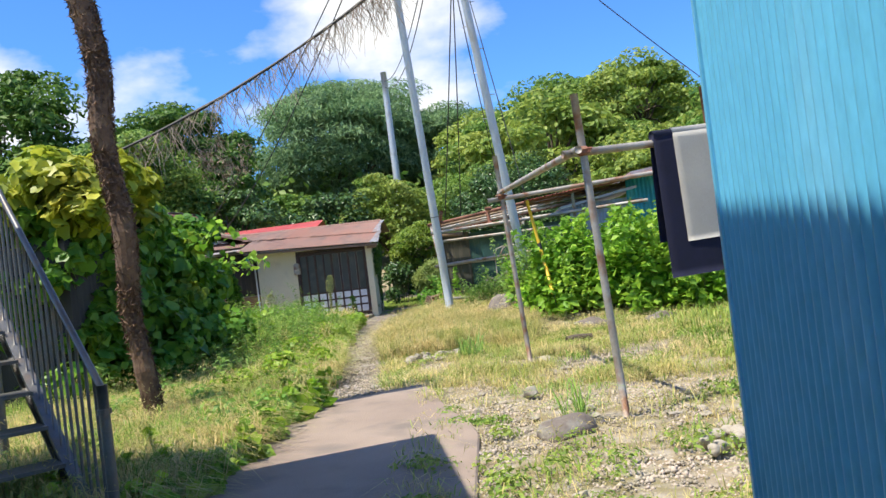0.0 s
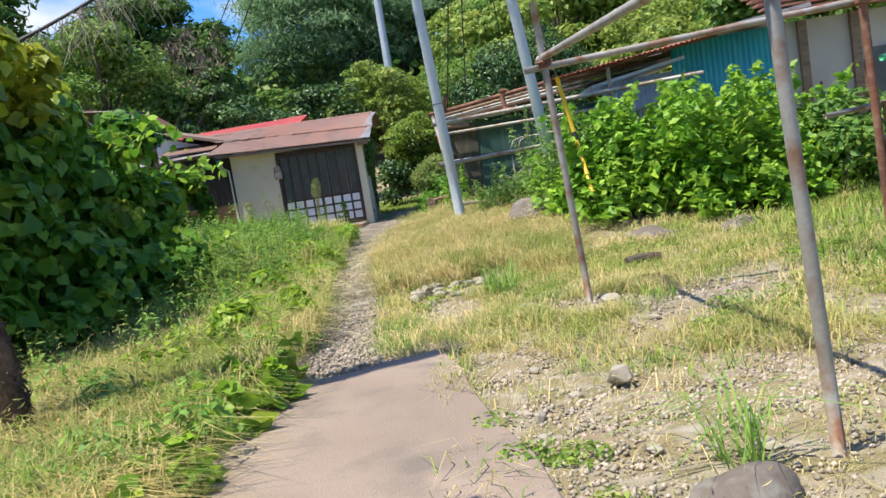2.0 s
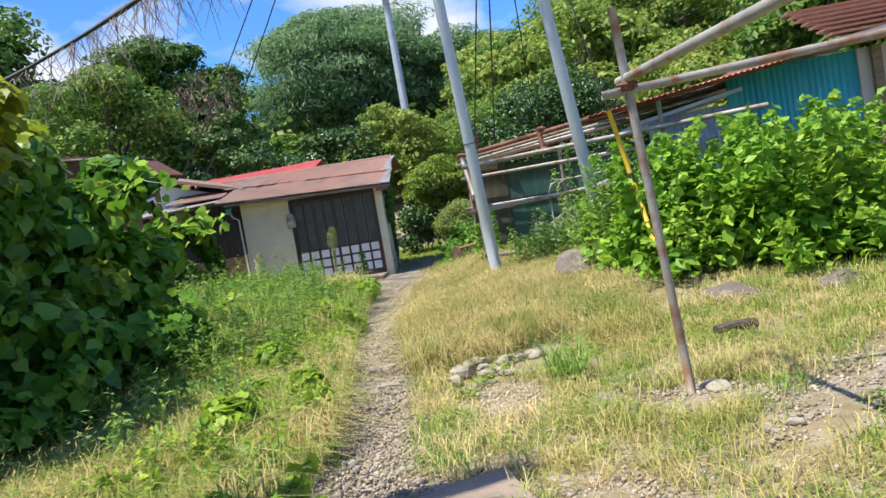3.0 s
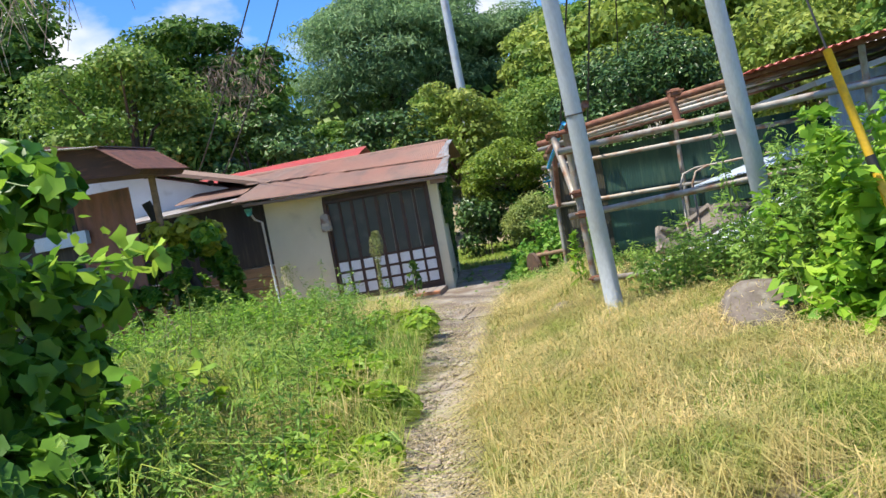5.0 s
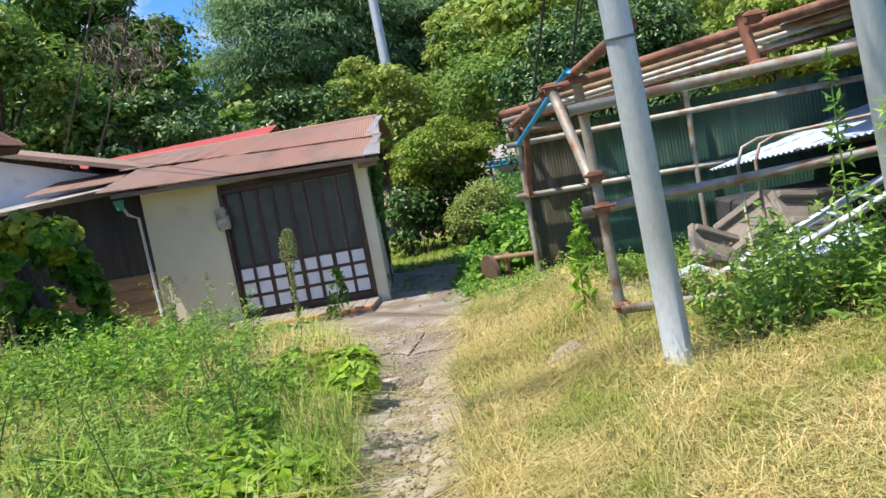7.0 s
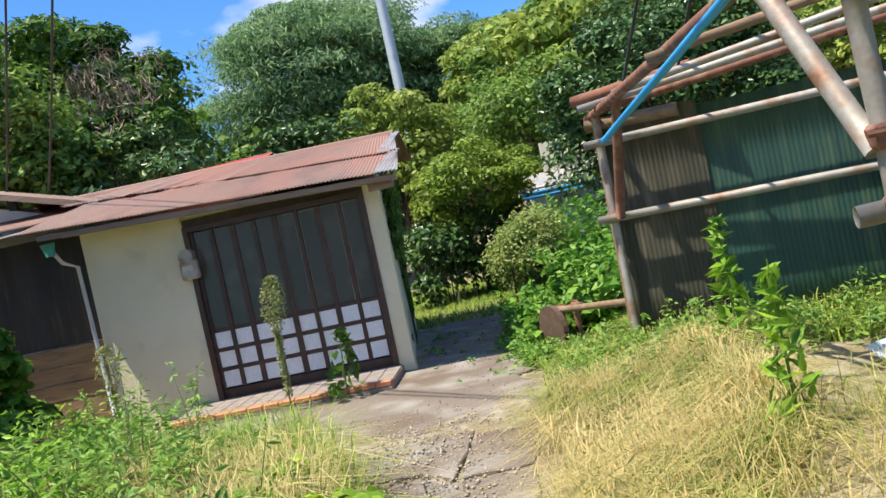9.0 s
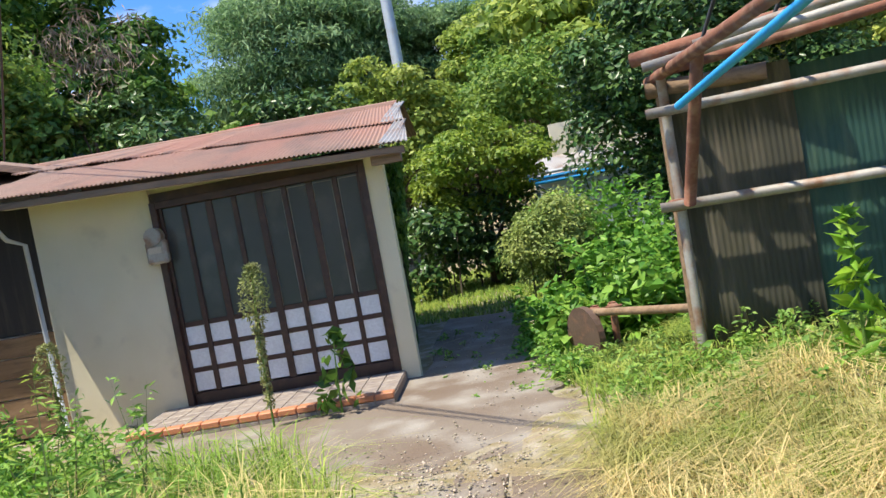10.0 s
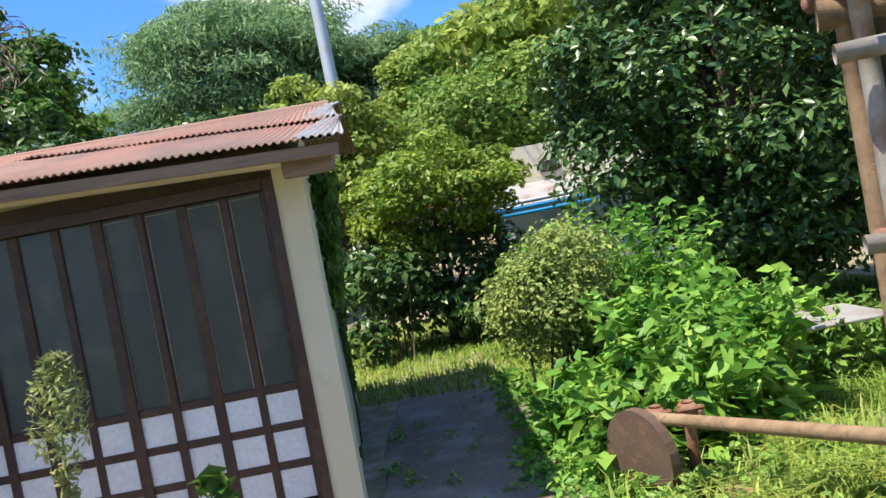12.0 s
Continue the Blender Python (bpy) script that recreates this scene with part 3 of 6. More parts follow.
# gutter pipe at the corner
dp = part("downpipe", tube(bmesh.new(), [(-3.1, -0.38, 1.95), (-3.09, -0.2, 1.78), (-3.03, -0.05, 1.72), (-3.0, -0.04, 0.1)], 0.02, sides=10), M_POLE, house, "pale plastic downpipe", True)
part("funnel", tube(bmesh.new(), [(-3.1, -0.38, 1.98), (-3.1, -0.36, 1.86)], 0.07, 0.04, sides=10), mat("green_plastic", (0.03, 0.25, 0.18), (0.03, 0.22, 0.16), 0.5), dp, "green plastic gutter outlet", True)

# door with eight lattice columns
door = thing("sliding_door", "dark brown four-leaf sliding door with frosted glass and white lower panes", "door")
DX0, DX1, DZ0, DZ1 = -1.925, -0.075, 0.15, 1.875
part("frame", bm_box(DX0, DX0 + 0.055, -0.02, 0.12, 0.1, DZ1, bevel=0.004), M_BROWN, door)
part("frame", bm_box(DX1 - 0.055, DX1, -0.02, 0.12, 0.1, DZ1, bevel=0.004), M_BROWN, door)
part("frame", bm_box(DX0 + 0.055, DX1 - 0.055, -0.02, 0.12, DZ1 - 0.06, DZ1, bevel=0.004), M_BROWN, door)
part("bottom_rail", bm_box(DX0 + 0.055, DX1 - 0.055, 0.03, 0.09, 0.1, 0.215, bevel=0.004), M_BROWN, door)
ix0, ix1 = DX0 + 0.055, DX1 - 0.055
cw = (ix1 - ix0) / 8
ZR = [0.215, 0.412, 0.609, 0.806]
for i in range(9):
    w = 0.056 if i % 2 == 0 else 0.042
    x = ix0 + cw * i
    front = 0.02 if (i // 2) % 2 == 0 else 0.032
    part("stile", bm_box(max(ix0 + 0.001, x - w / 2), min(ix1 - 0.001, x + w / 2), front, front + 0.04, 0.218, DZ1 - 0.062, bevel=0.003), M_BROWN, door)
for z in ZR[1:]:
    part("rail", bm_box(ix0 + 0.002, ix1 - 0.002, 0.036, 0.066, z - 0.021, z + 0.021, bevel=0.003), M_BROWN, door)
for i in range(8):
    x0, x1 = ix0 + cw * i + 0.008, ix0 + cw * (i + 1) - 0.008
    part("glass_pane", bm_box(x0, x1, 0.048, 0.054, 0.815, DZ1 - 0.065), M_PANE, door, "dark frosted glass pane")
    if i > 3:
        for a, b, c0, c1 in ((x0 + 0.018, x0 + 0.023, 0.83, DZ1 - 0.08), (x1 - 0.023, x1 - 0.018, 0.83, DZ1 - 0.08), (x0 + 0.023, x1 - 0.023, DZ1 - 0.085, DZ1 - 0.08)):
            part("putty_bead", bm_box(a, b, 0.044, 0.048, c0, c1), M_PIPE, door, "pale putty line")
    for j in range(3):
        part("white_pane", bm_box(x0 + 0.006, x1 - 0.006, 0.043, 0.05, ZR[j] + 0.016, ZR[j + 1] - 0.016), M_WPANE, door, "white translucent pane")
# near-black sheet added behind the glass, painted as the unlit interior
part("wall", bm_box(-2.85, -0.14, 0.6, 0.64, 0.0, 1.95), M_DARKWALL, house, "dark sheet added for the unlit interior")

# tiled step
step = thing("door_step", "low entrance step of grey tiles with orange terracotta edging", "step")
part("base", bm_box(-2.13, -0.04, -0.8, 0.0, 0.0, 0.112), M_CONC, step)
for i in range(14):
    x0 = -2.12 + i * 0.1485
    for j, (y0, y1) in enumerate(((-0.7, -0.53), (-0.52, -0.35), (-0.34, -0.17), (-0.16, -0.01))):
        part("tile", bm_box(x0, x0 + 0.142, y0, y1, 0.11, 0.126, bevel=0.003), M_GTILE, step)
    part("edge_tile", bm_box(x0, x0 + 0.142, -0.81, -0.71, 0.085, 0.134, bevel=0.008), M_TERRA, step)
    part("front_tile", bm_box(x0, x0 + 0.142, -0.808, -0.8, -0.01, 0.08, bevel=0.002), M_GTILE, step)

# meter box
meter = thing("meter_box", "grey weathered meter box on the wall beside the door", "meter box")
meter_body = part("body", bm_box(-1.99, -1.815, -0.11, -0.022, 1.36, 1.56, bevel=0.02), M_PIPE, meter)
part("dial", tube(bmesh.new(), [(-1.905, -0.12, 1.59), (-1.905, -0.03, 1.59)], 0.075, sides=14), M_PIPE, meter_body, "round glass dial housing")
part("plate", bm_box(-1.96, -1.85, -0.116, -0.11, 1.45, 1.5), M_BEIGE, meter_body)

# ivy on the side wall
ivy = thing("wall_ivy", "dark green ivy climbing the house side wall", "ivy")
n = 5200
p = np.stack([RNG.uniform(0.08, 0.105, n), RNG.uniform(0.3, 3.3, n), RNG.uniform(0.1, 2.0, n)], 1)
p = p[(np.sin(p[:, 1] * 3.1) + np.sin(p[:, 2] * 4 + p[:, 1] * 2) + 1.6 * (p[:, 2] - 1.1) + 0.4 * (p[:, 1] - 1.6) > 0.1)]
p[:, 0] += -0.115 * p[:, 1] + RNG.random(len(p)) * 0.16 * np.clip((p[:, 2] - 0.7) / 1.2, 0, 1)
leaf_mesh("leaves", p, RNG.uniform(0.04, 0.08, len(p)), L_DARK, ivy, "", "lobed", 0.1, 0.8, normals=np.tile((1.2, 0, 0), (len(p), 1)))

for i in range(3):
    y, z = 1.8 + 0.42 * i, 0.0
    pts = [(0.085 - 0.115 * y, y, 0.0)]
    while z < 1.7:
        z += 0.3
        y += random.uniform(-0.12, 0.12)
        pts.append((0.09 - 0.115 * y, y, z))
    part("stem", tube(bmesh.new(), pts, 0.006, 0.003, 5), M_BARK, ivy, "brown ivy stem")

# ---- rear red roof and white gable house ----
rear = thing("rear_house", "house behind with a red painted metal roof", "house")
roof_sheet("roof", -8.5, -2.2, 3.2, 5.0, 2.56, 2.62, 3.0, 3.06, M_RROOF, rear, "red painted corrugated roof")
roof_sheet("roof", -8.5, -2.2, 7.2, 5.0, 2.3, 2.4, 2.99, 3.05, M_RROOF, rear)
part("wall", bm_box(-8.3, -2.9, 5.62, 5.75, 0, 2.5), M_WHITE, rear)
white = thing("white_annex", "white plastered annex with a thin sloping metal roof", "house")
bm = bmesh.new()
prof = [(-7.8, 0.0), (-3.75, 0.0), (-3.75, 2.36), (-7.8, 3.65)]
f = bm.faces.new([bm.verts.new((x, 1.6, z)) for x, z in prof])
r = bmesh.ops.extrude_face_region(bm, geom=[f])
bmesh.ops.translate(bm, verts=[v for v in r["geom"] if isinstance(v, bmesh.types.BMVert)], vec=(0, 0.9, 0))
bmesh.ops.recalc_face_normals(bm, faces=bm.faces)
part("wall", bm, M_WHITE, white, "white plaster wall")
bm = bmesh.new()
f = bm.faces.new([bm.verts.new(v) for v in ((-8.2, 1.1, 3.8), (-3.2, 1.1, 2.36), (-3.2, 2.9, 2.36), (-8.2, 2.9, 3.8))])
r = bmesh.ops.extrude_face_region(bm, geom=[f])
bmesh.ops.translate(bm, verts=[v for v in r["geom"] if isinstance(v, bmesh.types.BMVert)], vec=(0, 0, 0.07))
part("roof", bm, M_FASCIA, white, "thin brown metal roof")
for x in (-4.6, -5.9, -7.2):
    part("vent", bm_box(x, x + 0.1, 1.57, 1.61, 2.62 - (x + 4.6) * 0.29, 2.72 - (x + 4.6) * 0.29), M_DARKWALL, white)
lean = thing("lean_to", "lean-to with a pale metal roof and dark board wall", "shed")
roof_sheet("roof", -6.2, -3.12, 0.0, 1.58, 2.08, 2.2, 2.28, 2.34, M_GROOF, lean, "pale grey corrugated roof")
part("wall", bm_box(-6.0, -3.0, 0.35, 0.43, 0.95, 2.1), M_DARKWALL, lean, "dark sheet wall")
for i in range(5):
    part("board", bm_box(-6.0, -3.0, 0.32 + 0.006 * (i % 2), 0.36, 0.02 + i * 0.185, 0.195 + i * 0.185, bevel=0.004), M_WOOD, lean, "weathered plank")

# ---- brown shed on the far left of the yard ----
bshed = thing("brown_shed", "dark shed with a rust-brown sheet door and sagging roof", "shed")
part("wall", bm_box(-8.5, -4.95, -2.36, -2.28, 0, 2.7), M_DARKWALL, bshed)
sheet("door", (-4.93, -2.4, 0.05), (1, 0, 0), (0, 0, 1), 0.92, 2.5, 0.2, 0.03, M_RDOOR, bshed, "rust-brown ribbed sheet door")
bm = bmesh.new()
prof = [(-8.8, 3.62), (-4.6, 3.24), (-3.82, 3.06), (-3.36, 2.69), (-3.42, 2.63), (-4.7, 2.74), (-8.8, 3.05)]
f = bm.faces.new([bm.verts.new((x, -3.1, z)) for x, z in prof])
r = bmesh.ops.extrude_face_region(bm, geom=[f])
bmesh.ops.translate(bm, verts=[v for v in r["geom"] if isinstance(v, bmesh.types.BMVert)], vec=(0, 1.25, 0))
bmesh.ops.recalc_face_normals(bm, faces=bm.faces)
part("roof", bm, mat("dark_rusty_boards", (0.1, 0.05, 0.035), (0.06, 0.035, 0.028), 0.85, 2.5, 50, 0.3, c3=(0.17, 0.08, 0.05), stretch=(0.5, 3, 3)), bshed, "dark rusty layered roof edge")
roof_sheet("roof_sheet", -8.8, -3.78, -3.36, -1.8, 3.65, 3.075, 3.69, 3.1, M_GROOF, bshed, "pale metal sheet on top")
roof_sheet("roof_sheet", -3.84, -3.3, -3.36, -1.8, 3.08, 2.68, 3.1, 2.7, M_RDOOR, bshed, "rusty sheet drooping at the eave")
pipe("post", (-3.75, -2.2, 0), (-3.7, -2.25, 2.66), 0.05, M_WOOD, bshed, "dark timber post")
pipe("brace", (-3.3, -1.6, 0.05), (-3.95, -2.1, 2.3), 0.07, M_DARKWALL, bshed, "leaning dark timber")
part("scrap_sheet", bm_box(-5.6, -4.75, -2.52, -2.42, 1.85, 2.05), M_PALEBLUE, bshed, "pale blue scrap sheet")

# ---- open pipe shed on the right ----
pshed = thing("pipe_shed", "open scaffold-pipe shed with green and rust-stained sheet wall", "shed")
WA = Vector((4.2, -1.25, 0)).normalized()
sheet("wall_sheet", (2.03, -1.66, 0.1), WA, (0, 0, 1), 0.72, 1.78, 0.034, 0.0045, M_RTAN, pshed, "tan stained corrugated sheet")
sheet("wall_sheet", Vector((2.0, -1.66, 0.12)) + WA * 0.68 + Vector((0, 0.03, 0)), WA, (0, 0, 1), 4.1, 1.72, 0.034, 0.0035, M_GREEN, pshed, "dark green corrugated sheet")
pipe("post", (2.01, -1.75, 0), (2.03, -1.72, 1.93), 0.03, M_PIPE, pshed)
pipe("post", (2.01, -1.64, 0), (2.04, -1.62, 1.9), 0.035, M_WOOD, pshed, "rough wooden post")
pipe("rail", (1.9, -1.76, 1.16), (5.6, -2.86, 1.16), 0.03, M_PIPE, pshed)
pipe("rail", (1.9, -1.74, 0.14), (5.6, -2.84, 0.14), 0.04, M_PIPE, pshed)
pipe("rail", (1.9, -1.78, 1.72), (5.6, -2.88, 1.72), 0.03, M_PIPE, pshed)
pipe("post", (2.35, -5.52, 0.0), (2.3, -5.5, 1.95), 0.032, M_PIPE, pshed)
pipe("post", (3.33, -5.7, 1.78), (3.3, -5.6, 2.16), 0.035, M_RUST, pshed)
pipe("post", (4.9, -5.85, 0.1), (4.9, -5.85, 2.2), 0.03, M_PIPE, pshed)
pipe("post", (3.72, -2.3, 0.1), (3.72, -2.3, 1.95), 0.03, M_PIPE, pshed)
pipe("rail", (2.2, -5.5, 1.16), (5.6, -6.0, 1.3), 0.032, M_PIPE, pshed)
pipe("rail", (2.33, -5.56, 0.52), (5.6, -6.0, 0.5), 0.03, M_PIPE, pshed)
pipe("rail", (2.2, -5.68, 1.79), (6.2, -6.1, 1.9), 0.032, M_PIPE, pshed)
pipe("rail", (3.0, -5.2, 1.82), (6.2, -5.6, 1.95), 0.026, M_ALU, pshed, "bare aluminium tube")
pipe("roof_beam", (2.0, -1.5, 1.93), (2.5, -6.45, 2.12), 0.034, M_RUST, pshed, "rusty roof beam pipe")
pipe("roof_beam", (2.1, -5.0, 1.97), (6.5, -5.9, 2.42), 0.034, M_RUST, pshed, "rusty roof beam pipe")
pipe("roof_beam", (2.02, -1.62, 1.96), (6.4, -3.1, 2.3), 0.03, M_RUST, pshed, "rusty roof beam pipe")
pipe("roof_beam", (1.9, -1.9, 1.98), (6.4, -3.6, 2.3), 0.028, M_PIPE, pshed)
pipe("roof_beam", (2.1, -2.3, 2.0), (6.4, -4.6, 2.36), 0.026, M_PIPE, pshed)
pipe("roof_beam", (2.1, -3.6, 1.99), (6.4, -5.0, 2.38), 0.026, M_WOOD, pshed, "bamboo pole")
pipe("roof_beam", (1.96, -1.6, 1.87), (2.6, -1.85, 1.84), 0.05, M_WOOD, pshed, "sawn log end")
pipe("roof_beam", (1.9, -1.6, 2.07), (2.7, -2.05, 2.1), 0.045, M_RUST, pshed, "rusty roof beam pipe")
pipe("brace", (2.17, -5.12, 1.98), (2.29, -5.5, 1.33), 0.035, M_PIPE, pshed, "diagonal brace pipe")
pipe("brace", (2.05, -1.85, 1.16), (2.12, -2.3, 2.0), 0.035, M_RUST, pshed, "rusty diagonal brace")
pipe("blue_tube", (2.0, -2.17, 1.71), (2.3, -5.1, 2.08), 0.022, M_TUBE, pshed, "bright blue plastic tube")
for c in ((2.35, -5.52, 0.53), (2.33, -5.52, 1.17), (2.31, -5.53, 1.37), (2.3, -5.6, 1.79), (2.17, -5.12, 1.98), (2.0, -1.74, 1.16), (2.02, -1.74, 0.24), (3.33, -5.72, 1.84), (3.33, -5.72, 2.12)):
    clamp("clamp", c, pshed)
sheet("roof_sheet", (4.0, -5.75, 2.18), (1, -0.1, 0.1), (0, 1, 0.02), 2.6, 1.6, 0.076, 0.018, M_RROOF, pshed, "faded red corrugated roof sheet")
sheet("roof_sheet", (4.3, -4.2, 2.28), (1, -0.1, 0.06), (0, 1, -0.02), 2.4, 1.7, 0.076, 0.018, M_GROOF, pshed)

# junk in the shed
tin = thing("sheet_stack", "pale blue corrugated sheet propped in the pipe shed", "metal sheet")
sheet("sheet", (3.75, -2.62, 1.12), (0.25, -1, 0.08), (1, 0.1, 0.22), 2.9, 1.6, 0.076, 0.018, M_PALEBLUE, tin)
tin2 = thing("sheet_stack", "pale corrugated sheets lying low in the pipe shed", "metal sheet")
sheet("sheet", (2.75, -4.9, 0.3), (0.1, 1, 0.02), (1, -0.1, 0.22), 1.3, 1.5, 0.076, 0.018, M_PALEBLUE, tin2)
ladder = thing("ladder", "aluminium ladder leaning over the junk", "ladder")
a0, a1, b0, b1 = Vector((2.95, -5.1, 0.38)), Vector((4.7, -5.2, 1.1)), Vector((2.95, -4.75, 0.4)), Vector((4.7, -4.85, 1.12))
pipe("stile", a0, a1, 0.03, M_POLE, ladder, sides=4)
pipe("stile", b0, b1, 0.03, M_POLE, ladder, sides=4)
for i in range(8):
    f = (i + 0.5) / 8
    pipe("rung", a0.lerp(a1, f), b0.lerp(b1, f), 0.014, M_POLE, ladder, sides=8)
rack = thing("tube_rack", "bent steel tube rack with twin hoops", "rack")
for dy in (0, 0.12):
    part("hoop", tube(bmesh.new(), [(3.35 + dy, -5.0, 0.35), (3.33 + dy, -5.0, 1.25), (3.38 + dy, -4.98, 1.36), (3.5 + dy, -4.95, 1.4), (4.3, -4.9, 1.42)], 0.012, sides=8), M_PIPE, rack, smooth=True)
for i, (x, y, z, rz, ry) in enumerate(((3.25, -4.4, 0.62, 20, 25), (3.55, -4.3, 0.75, -15, -30), (3.9, -4.4, 0.8, 30, 10))):
    crate = thing("wooden_board_pile", "grey weathered boards tipped in the shed", "board", group="tipped boards")
    part("board", bm_box(-0.22, 0.22, -0.16, 0.16, -0.03, 0.03, bevel=0.006), M_GREYWOOD, crate)
    part("batten", bm_box(-0.2, 0.2, 0.09, 0.14, 0.03, 0.07, bevel=0.006), M_GREYWOOD, crate)
    part("batten", bm_box(-0.2, 0.2, -0.14, -0.09, 0.03, 0.07, bevel=0.006), M_GREYWOOD, crate)
    crate.matrix_basis = pose(x, y, z, 60, ry, rz)
# near-black block, added to give the shed's depth its shade
shed_shade = thing("shade_backing", "near-black block added as shade deep inside the pipe shed", "shelf")
part("shelf", bm_box(3.6, 5.6, -4.2, -3.2, 0.12, 0.9, bevel=0.02), M_DARKWALL, shed_shade)

# garden roller: disc with a pipe handle
roller = thing("garden_roller", "rusty disc on a post with a wooden bar", "roller")
part("disc", tube(bmesh.new(), [(1.43, -0.26, 0.2), (1.48, -0.235, 0.2)], 0.23, sides=28), M_DISC, roller, "rust-brown steel disc")
pipe("post", (1.55, -0.22, 0.0), (1.56, -0.22, 0.42), 0.03, M_RUST, roller)
pipe("post", (1.68, -0.3, 0.0), (1.69, -0.32, 0.44), 0.028, M_RUST, roller)
pipe("bar", (1.5, -0.2, 0.37), (2.05, -1.55, 0.5), 0.03, M_WOOD, roller, "orange-brown wooden bar")
clamp("clamp", (1.56, -0.22, 0.38), roller, 0.04)
clamp("clamp", (1.69, -0.32, 0.4), roller, 0.04)
pipe("bar", (1.75, -0.6, 0.08), (2.2, -1.3, 0.1), 0.035, M_RUST, roller, "rusty pipe on the ground")
for x, y, w, m in ((1.72, -0.75, 0.09, M_STONE), (1.9, -1.0, 0.07, M_STONE), (2.35, -0.95, 0.16, M_STONE), (2.05, -0.85, 0.06, M_BOULDER)):
    rock("stone", "small pale stone in the weeds by the roller", (x, y, 0.06), (w, w * 0.7, w * 0.4), m, seed=int(x * 100))
tab = thing("low_table", "low grey metal table among the weeds", "table")
part("tabletop", bm_box(2.3, 3.35, 0.8, 1.45, 0.42, 0.445, bevel=0.008), M_GROOF, tab)
for x, y in ((2.35, 0.85), (3.3, 0.85), (2.35, 1.4), (3.3, 1.4)):
    pipe("leg", (x, y, 0.0), (x, y, 0.42), 0.016, M_RUST, tab)

# ---- back wall house beyond the bushes ----
far = thing("far_house", "pale house wall with blue pipes behind the bushes", "house")
part("wall", bm_box(1.75, 4.6, 7.9, 8.1, 0, 1.62), M_WHITE, far, "white board wall")
part("wall", bm_box(2.2, 5.0, 9.4, 9.6, 0, 2.6), M_STUCCO, far, "beige upper wall")
roof_sheet("roof", 1.7, 4.7, 7.7, 9.4, 1.62, 1.62, 1.98, 1.98, M_GROOF, far, "pale corrugated lean-to roof")
part("vent", bm_box(2.62, 2.92, 9.33, 9.41, 2.12, 2.3, bevel=0.01), M_DARKWALL, far, "square dark vent")
for i, z in enumerate((1.5, 1.58, 1.66)):
    pipe("blue_pipe", (1.55, 7.6, z), (4.0, 7.55, z + 0.02), 0.03, M_TUBE if i < 2 else M_POLE, far, "blue water pipe")
pipe("post", (1.7, 7.62, 0), (1.7, 7.62, 1.62), 0.03, M_TUBE, far)
for i in range(9):
    part("board", bm_box(2.3 + i * 0.25, 2.54 + i * 0.25, 7.86, 7.9, 0.1, 1.45, bevel=0.004), M_PALEBLUE, far, "pale board")

# ---- tall poles and wires ----
def utility_pole(name, base, top, r, label):
    p = thing(name, label, "utility pole")
    part("shaft", tube(bmesh.new(), [Vector(base).lerp(Vector(top), i / 8) for i in range(9)], r, r * 0.72, 16), M_POLE, p, "", True)
    return p


P1B, P1T = (2.475, -6.46, 0.0), (2.12, -7.4, 8.6)
P2B, P2T = (3.97, -5.95, 0.0), (3.13, -6.9, 8.2)
pole1 = utility_pole("steel_pole", P1B, P1T, 0.075, "slim galvanised steel pole with a rust ring")
part("band", tube(bmesh.new(), [Vector(P1B).lerp(Vector(P1T), 0.236), Vector(P1B).lerp(Vector(P1T), 0.2375)], 0.0765, sides=16), M_GATE, pole1, "steel strap")
pole2 = utility_pole("steel_pole", P2B, P2T, 0.085, "galvanised steel pole with step bolts beside the bush")
for i in range(10):
    q = Vector(P2B).lerp(Vector(P2T), 0.45 + i * 0.05)
    pipe("step_bolt", q, q + Vector((0.16 if i % 2 else -0.16, 0, 0)), 0.008, M_POLE, pole2, sides=6)
part("cable_box", bm_box(3.29, 3.43, -6.82, -6.68, 5.95, 6.3, bevel=0.02), M_BLACK, pole2, "black cable junction")
pole3 = utility_pole("concrete_pole", (-0.98, 16.1, 0), (-1.12, 16.4, 10.3), 0.19, "concrete utility pole far behind the trees")
trunk = thing("vine_covered_pole", "thin pole wrapped in shaggy brown dead vine", "pole")
bm = tube(bmesh.new(), [(0.42 - 0.05 * k * 0.3 + 0.03 * math.sin(k * 1.3), -14.25 + 0.02 * math.cos(k * 1.7), k * 0.3) for k in range(24)], 0.07, 0.125, 12, 0.13)
part("shaft", bm, M_SHAG, trunk)
n = 6000
h = RNG.random(n) ** 0.8 * 6.6 + 0.2
a = RNG.uniform(0, 6.283, n)
p = np.stack([0.42 - 0.05 * h + 0.03 * np.sin(h * 4.33) + np.cos(a) * (0.075 + 0.008 * h), -14.25 + np.sin(a) * (0.075 + 0.008 * h), h], 1)
leaf_mesh("bark_fibre", p, RNG.uniform(0.05, 0.12, n), M_SHAG, trunk, "shaggy dead fibre", "oval", 0.0, 1.5, aspect=0.16)


def wire(name, a, b, sag, r=0.012, label="thin black overhead wire"):
    a, b = Vector(a), Vector(b)
    pts = [a.lerp(b, i / 16) - Vector((0, 0, sag * 4 * (i / 16) * (1 - i / 16))) for i in range(17)]
    return tagged(obj(name, tube(bmesh.new(), pts, r, sides=5), M_WIRE, None, "", True), label, "wire", group="overhead wires")


